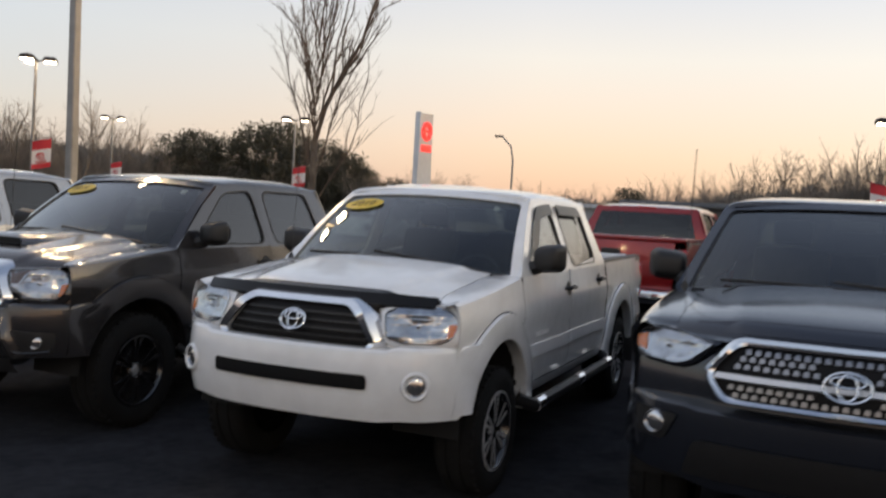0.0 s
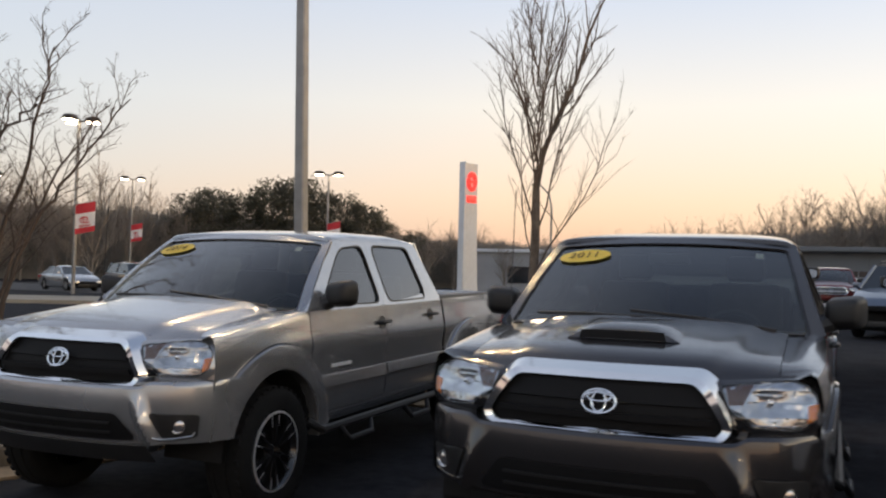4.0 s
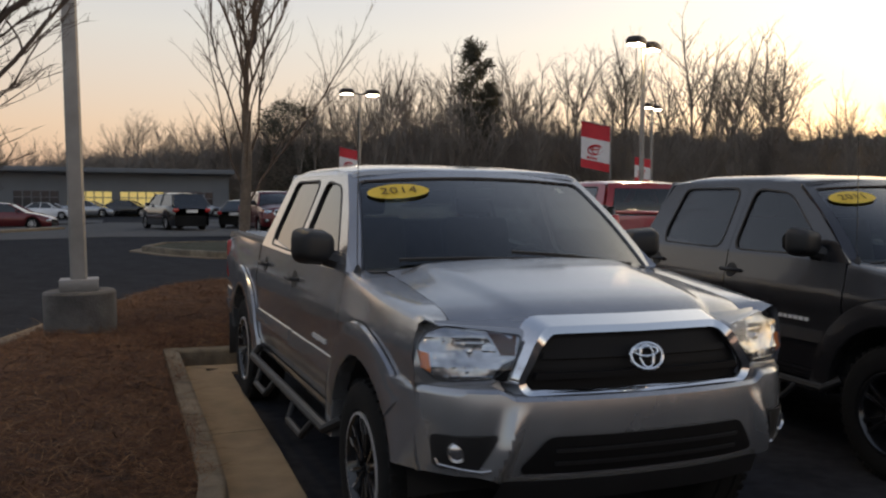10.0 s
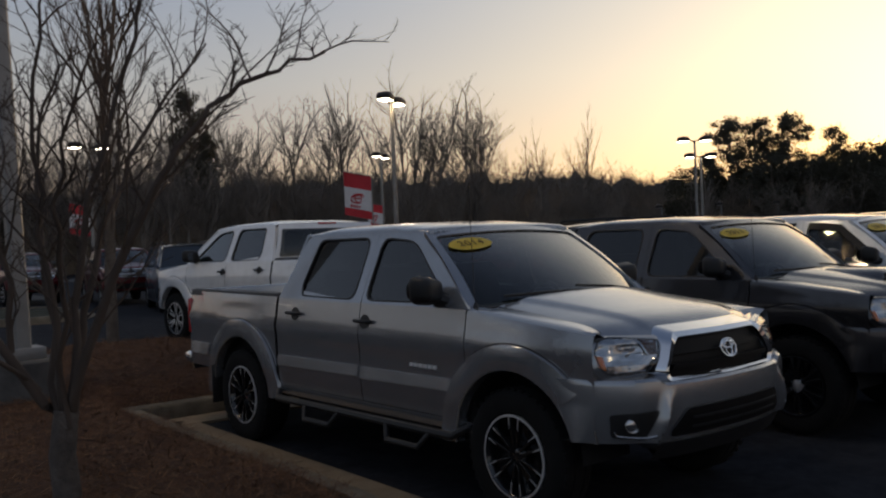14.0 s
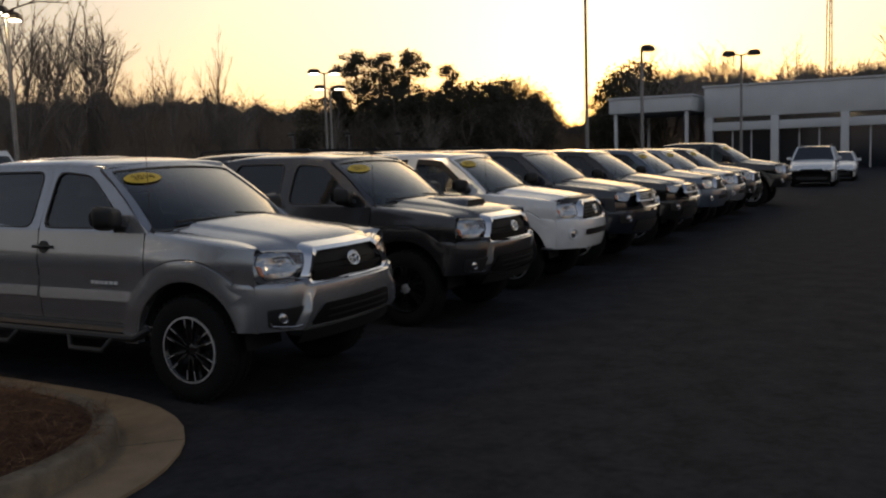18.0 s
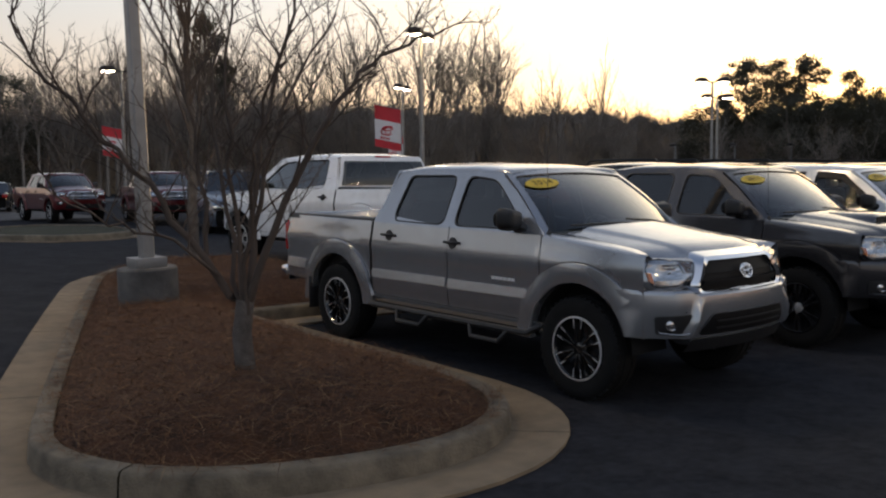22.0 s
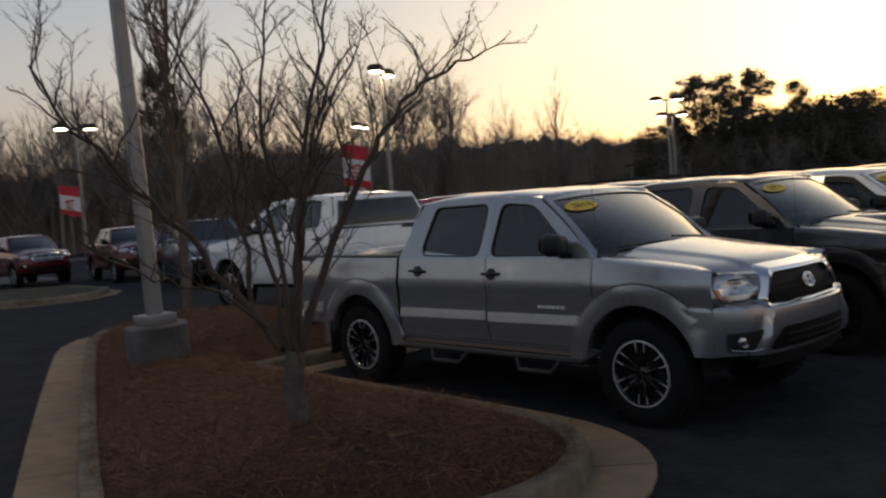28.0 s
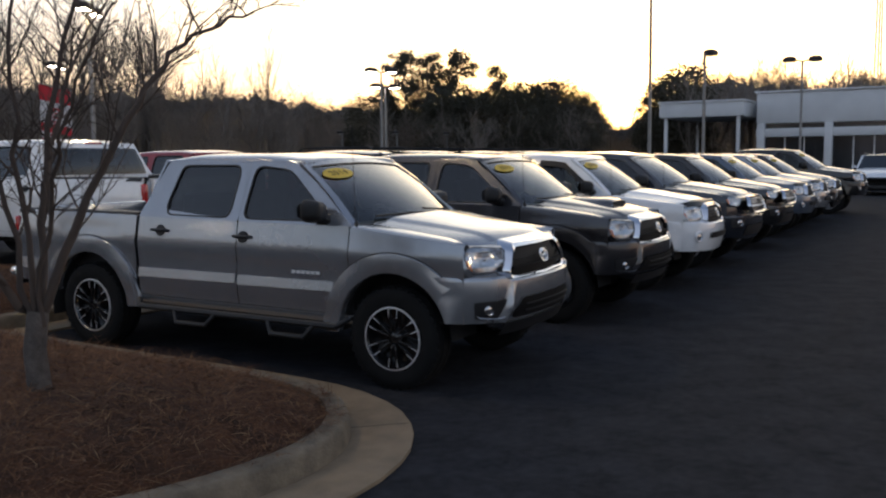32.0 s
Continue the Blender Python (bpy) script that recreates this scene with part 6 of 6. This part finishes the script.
for x, label, body, face, year in ((11.2, "black pickup truck with dark mesh grille", "blackp", "c", ""), (14.1, "silver-blue older pickup truck", "bluep", "a", "2009"), (16.5, "silver pickup truck further along the row", "silver", "a", "2010"), (19.0, "charcoal pickup truck further along the row", "grey", "b", "2012")):
    stall(pickup(label, body, face, year, style="six", moulding=False, steps_bar=False), x)
scaled(pickup("large black pickup truck at the end of the row", "blackp", "a", "2008", style="six", moulding=False, steps_bar=False), 22.6, -0.3, 0, 1.08, RISE)
scaled(pickup("large white crew-cab pickup truck seen from the tail", "white", "a", group="trucks in the second row", style="six", moulding=False, steps_bar=False, low=True), 2.36, 12.0, 183, 1.13).scale = (1.20, 1.13, 1.06)
scaled(pickup("red crew-cab pickup truck with a bed cover", "redp", "b", group="trucks in the second row", style="six", moulding=False, steps_bar=False, cover="redp"), 5.6, 12.08, 180, 1.05).scale = (1.04, 1.05, 0.98)


def car(label, body, kind="sedan", group="parked cars", category="car"):
    """A small passenger car or sport utility, nose towards -y, middle at the origin."""
    suv = kind == "suv"
    T = root("suv" if suv else "sedan", label, "suv" if suv else category, group)
    L, W, top, belt = (2.35, 0.93, 1.74, 1.12) if suv else (2.35, 0.90, 1.44, 0.93)
    nose, tail = (0.80, 1.08) if suv else (0.62, 0.92)
    rows = []
    for i in range(33):
        t = -1 + 2 * i / 32
        y = t * L
        w = W * (1 - 0.16 * abs(t) ** 6)
        zt = belt + 0.02 - (belt - nose) * max(0, (-t - 0.35) / 0.65) ** 1.6 - (belt - tail) * max(0, (t - 0.6) / 0.4) ** 2
        if t == -1 or t == 1:
            zt -= 0.12
        zb = 0.22
        for c in (-1.42, 1.42):
            q = 0.37 ** 2 - (y - c) ** 2
            if q > 0:
                zb = max(zb, 0.33 + math.sqrt(q))
        zb = min(zb, zt - 0.12)
        zm = (zb + zt) / 2
        rows.append([(w - 0.03, y, zb), (w, y, zb + 0.05), (w + 0.01, y, zm), (w - 0.015, y, zt - 0.08), (w - 0.07, y, zt), (w * 0.5, y, zt + 0.03), (0, y, zt + 0.035)])
    part("body", mirrored(loft(rows)), M[body], T)
    part("underbody", box(-0.78, 0.78, -2.1, 2.1, 0.2, 0.7, 0.04), M["dark"], T)
    y0, y1, y2, y3 = (-1.15, -0.45, 1.75, 2.22) if suv else (-1.05, -0.25, 0.95, 1.65)
    roof = []
    for i in range(11):
        t = i / 10
        y = y1 + (y2 - y1) * t
        z = top - 0.05 * (2 * t - 1) ** 2
        roof.append([(x * (W - 0.24), y, z - 0.05 * abs(x) ** 4) for x in [-1 + 0.2 * k for k in range(11)]])
    part("roof", loft(roof), M[body], T)
    base = [(-1, y0), (1, y0), (1, y3), (-1, y3)]
    hi = [(-1, y1), (1, y1), (1, y2), (-1, y2)]
    q = lambda p, z, w: (p[0] * w, p[1], z)  # noqa: E731
    names = ("windscreen", "side_window", "rear_window", "side_window")
    for k in range(4):
        a, b, c, d = q(base[k], belt, W - 0.06), q(base[(k + 1) % 4], belt, W - 0.06), q(hi[(k + 1) % 4], top - 0.08, W - 0.24), q(hi[k], top - 0.08, W - 0.24)
        part(names[k], loft([[Vector(a).lerp(Vector(b), j / 6) for j in range(7)], [Vector(d).lerp(Vector(c), j / 6) for j in range(7)]]), M["pane"], T)
        part("pillar", tube([a, d], 0.045, 6), M[body], T)
    for s in (-1, 1):
        ym = (y1 + y2) / 2
        part("pillar", tube([(s * (W - 0.055), ym, belt), (s * (W - 0.235), ym - 0.03, top - 0.07)], 0.04, 6), M[body], T)
        part("headlight", box(*sorted((s * 0.48, s * 0.84)), -L - 0.01, -L + 0.25, nose - 0.17, nose - 0.03, 0.03), M["reflector"], T, "clear headlamp")
        part("tail_light", box(*sorted((s * 0.62, s * 0.85)), L - 0.2, L + 0.012, tail - 0.22, tail - 0.06, 0.03), M["red"], T, "red tail lamp")
        b = box(-0.09, 0.09, -0.05, 0.05, -0.06, 0.06, 0.03)
        part("wing_mirror", moved(b, pose(s * (W + 0.08), y0 + 0.35, belt + 0.08)), M[body], T)
        for c in (-1.42, 1.42):
            w = wheel(T, s * (W - 0.12), c, 0.335, "far", s < 0)
            w.scale = (0.84, 0.84, 0.84)
        if suv:
            part("roof_rail", tube([(s * 0.62, y1 + 0.2, top - 0.02), (s * 0.62, y1 + 0.3, top + 0.045), (s * 0.62, y2 - 0.3, top + 0.045), (s * 0.62, y2 - 0.2, top - 0.02)], 0.018, 6), M["black"], T)
    part("grille", box(-0.42, 0.42, -L - 0.012, -L + 0.05, nose - 0.16, nose - 0.04, 0.015), M["grid"], T)
    part("lower_intake", box(-0.6, 0.6, -L - 0.005, -L + 0.1, 0.28, 0.42, 0.02), M["black"], T)
    part("number_plate", box(-0.26, 0.26, L, L + 0.012, tail - 0.26, tail - 0.12, 0.004), M["paper"], T)
    return T


def put_car(T, x, y, turn):
    T.matrix_basis = pose(x, y, ground_z(x, y), 0, 0, turn)
    return T


cars = {}


def park(label, body, kind, x, y, turn, group="parked cars"):
    """Builds each kind and colour once and copies it after that."""
    key = (body, kind)
    if key in cars:
        T = copy_thing(cars[key], pose(x, y, ground_z(x, y), 0, 0, turn))
        return tagged(T, label)
    cars[key] = put_car(car(label, body, kind, group), x, y, turn)
    return cars[key]


for x, body, label in ((8.6, "blackp", "black sport utility with roof rails"), (11.2, "grey", "grey sport utility with roof rails"), (13.9, "blackp", "black sport utility with roof rails"), (16.6, "bluep", "blue-grey sport utility with roof rails"), (19.3, "white", "white sport utility with roof rails")):
    park(label, body, "suv", x, 8.6, 180, "second row")
park("white sport utility facing up the aisle", "white", "suv", 37.5, 0.45, -88)
park("beige sedan beyond the row", "beige", "sedan", 34.5, 6.5, -80)
park("white sedan beyond the aisle", "white", "sedan", 44.0, 0.0, -88)
park("silver sedan beyond the aisle", "silver", "sedan", 50.0, 1.4, -92)
park("black sport utility seen from behind across the drive", "blackp", "suv", 0.9, 41.5, 196)
park("blue-grey sport utility across the drive", "bluep", "suv", 5.6, 20.4, -15)
park("black sedan across the drive", "blackp", "sedan", 4.6, 44.5, 160)
park("dark red sedan on the far road", "darkred", "sedan", -7.0, 49.5, 80)
RED = pickup("red pickup truck facing the drive", "darkred", "c", group="trucks across the drive", style="six", moulding=False, steps_bar=False)
scaled(RED, 5.45, 23.8, -9)
scaled(copy_thing(RED, pose(3.85, 28.1, 0.2)), 3.85, 28.1, 2)
for k, (x, y, body, kind, label) in enumerate(((-21.0, 44.0, "blackp", "sedan", "black sedan by the verge"), (-24.2, 42.7, "darkred", "sedan", "dark red sedan by the verge"), (-27.2, 41.2, "redp", "sedan", "red sedan by the verge"), (-30.4, 39.2, "blackp", "sedan", "black sedan by the verge"), (-33.4, 37.4, "night", "suv", "dark blue sport utility by the verge"), (-36.4, 35.4, "silver", "sedan", "silver sedan by the verge"), (-25.0, 50.0, "silver", "sedan", "silver sedan in the far row"), (-29.0, 48.5, "blackp", "suv", "black sport utility in the far row"), (-33.5, 46.5, "bluep", "sedan", "blue-grey sedan in the far row"), (-38.0, 44.0, "white", "sedan", "white sedan in the far row"), (-42.0, 41.0, "blackp", "sedan", "black sedan in the far row"))):
    park(label, body, kind, x, y, 62 + (k % 3) * 4, "cars by the verge")
rnd = random.Random(5)
for r in range(3):
    for k in range(9):
        x, y = 46 + k * 3.6 + r * 2, 16 + r * 7 + k * 0.9
        body = ("white", "silver", "silver", "white", "blackp", "grey", "white")[(k * 3 + r) % 7]
        park({"white": "white", "silver": "silver", "blackp": "black", "grey": "grey"}[body] + " sedan in the far lot", body, "sedan", x, y, -70 + rnd.uniform(-3, 3), "far lot cars")
for k in range(8):
    x = -16 + k * 3.1
    park(("white", "silver", "black")[k % 3] + " sedan before the far shops", ("white", "silver", "blackp")[k % 3], "sedan", x, 76.5 + k * 0.4, 70, "cars before the shops")


# ---- the verge, road and islet beyond the drive ----
def strip(name, outline, z, material, label, category, thick=0.12):
    return sheet(name, outline, z, M[material], label, category, thick)


strip("pavement", [(-17.5, 35.5), (-14.5, 37), (-9, 40.2), (-4, 44.5), (-5, 46.5), (-11, 42.6), (-16.6, 39.0)], 0.12, "concrete", "pale concrete kerb and walk along the verge", "pavement", 0.3)
strip("pavement", [(-28, 17.5), (-24, 14), (-20, 18.4), (-17.4, 20.9), (-14.9, 22.9), (-12.6, 24.0), (-11.4, 24.9), (-12.2, 26.6), (-15, 28.3), (-19.5, 28.0), (-23.5, 24)], 0.12, "walk", "pale concrete walk before the parked cars", "pavement", 0.3)
strip("road", [(-60, 52), (-20, 55), (30, 58), (60, 60), (60, 70), (30, 68), (-20, 65), (-60, 63)], 0.05, "road", "grey public road beyond the verge", "road", 0.25)
fx, fy = [-120, -60, -40, -25, -18, -14, -11, -8, -5, -2, 0, 6], [32, 40, 48, 55]
part("road", loft([[(x, y, ground_z(x, y) + 0.02) for x in fx] for y in fy]), M["road"], sharp=80)
tagged(bpy.data.objects["road.001"], "worn grey asphalt of the far lot and drive", "road", kind="structure")
ISLET = [(-1.0, 22.2), (-0.3, 20.2), (0.5, 19.1), (1.5, 18.95), (2.2, 19.45), (2.75, 20.5), (2.9, 23.5), (1.6, 25.2), (-0.4, 24.4)]
fine = []
for i, p in enumerate(ISLET):
    q = ISLET[(i + 1) % len(ISLET)]
    fine += [tuple(Vector(p) + (Vector(q) - Vector(p)) * j / 3) for j in range(3)]
island("islet", fine, "small lawn islet with a concrete kerb", M["grass"], gutter=0.3, mound=0.04)


# ---- signs ----
def pylon(x, y, turn):
    """A tall white dealer pylon with a plain red mark and bar near the top."""
    T = root("pylon_sign", "tall white pylon sign with a glowing red round mark", "sign")
    T.matrix_basis = pose(x, y, ground_z(x, y), 0, 0, turn)
    part("slab", loft([[(sx * w, sy, z) for sx, sy in ((-1, -0.22), (1, -0.22), (1, 0.22), (-1, 0.22))] for z, w in ((0, 1.3), (1.5, 1.1), (4.0, 0.98), (7.0, 0.85), (9.9, 0.80))], True), M["sign_white"], T)
    part("edge_fin", box(-1.08, -0.84, -0.3, 0.3, 0, 10.0, 0.03), M["sign_white"], T)
    for s in (-1, 1):
        b = bmesh.new()
        for a, c, pz in ((0.62, 0.62, 0), (0.3, 0.52, 0), (0.5, 0.2, 0.2)):
            tube([(a * math.cos(k * math.tau / 24), s * 0.25, 8.6 + pz + c * math.sin(k * math.tau / 24)) for k in range(25)], 0.1, 6, bm=b, caps=False)
        part("round_mark", b, M["sign_red"], T, "glowing red round mark")
        part("name_bar", box(-0.7, 0.7, *sorted((s * 0.22, s * 0.27)), 7.1, 7.6, 0.02), M["sign_red"], T, "glowing red bar")
    part("plinth", box(-1.2, 1.2, -0.6, 0.6, -0.2, 0.35, 0.04), M["base"], T)
    return T


pylon(-16.5, 47.2, 62).scale = (0.56, 0.87, 0.85)
board = root("board_sign", "low white board sign on a grey plinth", "sign")
board.matrix_basis = pose(-18.3, 25.5, ground_z(-18.3, 25.5) + 0.1, 0, 0, 30)
board.scale = (0.9, 0.9, 0.92)
part("plinth", box(-0.72, 0.72, -0.22, 0.22, 0, 0.85, 0.03), M["wall"], board)
face = part("face", box(-0.85, 0.85, -0.2, 0.2, 0.85, 1.9, 0.04), M["sign_white"], board)
for z in (1.2, 1.4, 1.6):
    part("text_bar", box(-0.5, 0.45, -0.21, -0.2, z, z + 0.07), M["pole"], face)
kia = root("round_sign", "red oval sign on a post beyond the lot", "sign")
kia.matrix_basis = pose(108, 43, 0)
part("post", tube([(0, 0, -0.5), (0, 0, 6.2)], 0.15, 8), M["pole"], kia)
part("oval", moved(lathe([(0.001, 0.12), (1.2, 0.12), (1.25, 0.0), (1.2, -0.12), (0.001, -0.12)], 24, "x"), Matrix.Diagonal((1, 1.5, 0.75, 1)) ), M["banner_red"], kia).location = (0, 0, 6.4)


# ---- buildings ----
show = root("showroom", "pale flat-roofed car showroom with tall glass front", "building")
show.matrix_basis = pose(72, 12.4, 0, 0, 0, 0)
show.scale = (1, 1, 0.93)
part("fascia", box(0, 14, -46, 0, 4.7, 7.4, 0.08), M["white_wall"], show)
part("parapet_cap", box(-0.15, 14, -46, 0.15, 7.4, 7.55, 0.03), M["sign_white"], show)
part("lower_band", box(-0.1, 14, -46, 0, 3.5, 4.25, 0.05), M["white_wall"], show)
part("back_wall", box(3, 14, -46, 0, 0, 7.3), M["wall_dark"], show)
for k in range(9):
    part("column", box(-0.25, 0.35, -0.7 - k * 5.2, -0.1 - k * 5.2, 0, 4.7, 0.03), M["white_wall"], show)
for k in range(8):
    y = -5.2 * k - 0.7
    p = part("glass_bay", box(0.6, 0.7, y - 4.5, y, 0.0, 3.5), M["pane"], show)
    for j in (1, 2):
        part("mullion", box(0.5, 0.6, y - 4.5 + j * 1.5 - 0.05, y - 4.5 + j * 1.5 + 0.05, 0, 3.5), M["white_wall"], p)
    part("clerestory", box(0.55, 0.65, y - 4.5, y, 4.25, 4.7), M["pane"], show)
can = root("drive_canopy", "pale entrance canopy beside the showroom", "canopy")
can.matrix_basis = pose(70, 13.0, 0)
part("roof", box(0, 12, 0, 7.0, 5.0, 6.2, 0.06), M["white_wall"], can)
part("roof_edge", box(-0.12, 12, -0.12, 7.12, 6.2, 6.35, 0.03), M["sign_white"], can)
for x, y in ((0.4, 0.5), (0.4, 6.5), (11.0, 0.5), (11.0, 6.5)):
    part("post", box(x - 0.13, x + 0.13, y - 0.13, y + 0.13, 0, 5.0, 0.02), M["white_wall"], can)

shops = root("shop_row", "long low row of shops across the road", "building")
shops.matrix_basis = pose(-31.5, 83, -0.5, 0, 0, 3)
part("wall", box(0, 22, 0, 8, 0, 4.0), M["wall"], shops)
part("roof", box(-0.4, 22.4, -0.4, 8, 4.0, 4.35, 0.05), M["sign_white"], shops)
for k in range(4):
    part("window", box(5 + k * 4.4, 8.2 + k * 4.4, -0.08, 0.02, 0.9, 2.6), M["shop_dim"] if k in (1, 2) else M["pane"], shops, "dimly lit shop window" if k in (1, 2) else "")
barn = root("dark_store", "long dark low store across the road with lit windows", "building")
barn.matrix_basis = pose(-11, 80, -0.2, 0, 0, -3)
part("wall", box(0, 19, 0, 9, 0, 4.1), M["wall_dark"], barn)
part("roof", box(-0.4, 19.4, -1.2, 9, 4.1, 4.5, 0.05), M["wall_dark"], barn)
for k in range(4):
    lit = k in (1, 2)
    w = part("window", box(1.5 + k * 4.2, 5.0 + k * 4.2, -0.06, 0.02, 0.7, 2.5), M["shop_lit"] if lit else M["pane"], barn, "lit yellow shop window" if lit else "dark shop window")
    for j in range(1, 5):
        part("mullion", box(1.5 + k * 4.2 + j * 0.7 - 0.04, 1.5 + k * 4.2 + j * 0.7 + 0.04, -0.12, -0.05, 0.7, 2.5), M["wall_dark"], w)
    part("transom", box(1.5 + k * 4.2, 5.0 + k * 4.2, -0.12, -0.05, 1.95, 2.02), M["wall_dark"], w)

mast = root("radio_mast", "thin steel radio mast behind the showroom", "mast")
mast.matrix_basis = pose(200, 13.5, 0)
for k in range(3):
    a = k * math.tau / 3
    part("leg", tube([(0.9 * math.cos(a), 0.9 * math.sin(a), 0), (0.5 * math.cos(a), 0.5 * math.sin(a), 34)], 0.12, 5), M["pole"], mast)
for k in range(14):
    z = 2 + k * 2.3
    part("brace", tube([(0.8, 0, z), (-0.4, 0.7, z + 1.1), (-0.4, -0.7, z + 2.2)], 0.07, 4), M["pole"], mast)
street = root("street_lamp", "tall street lamp with a curved arm by the road", "street lamp")
street.matrix_basis = pose(-14.5, 58, -0.5)
part("column", tube([(0, 0, 0), (0, 0, 6.6), (-0.2, 0, 7.6), (-0.9, 0, 8.3)], 0.09, 8, 0.05), M["pole"], street)
part("lamp_head", box(-1.5, -0.85, -0.12, 0.12, 8.25, 8.4, 0.04), M["bronze"], street)
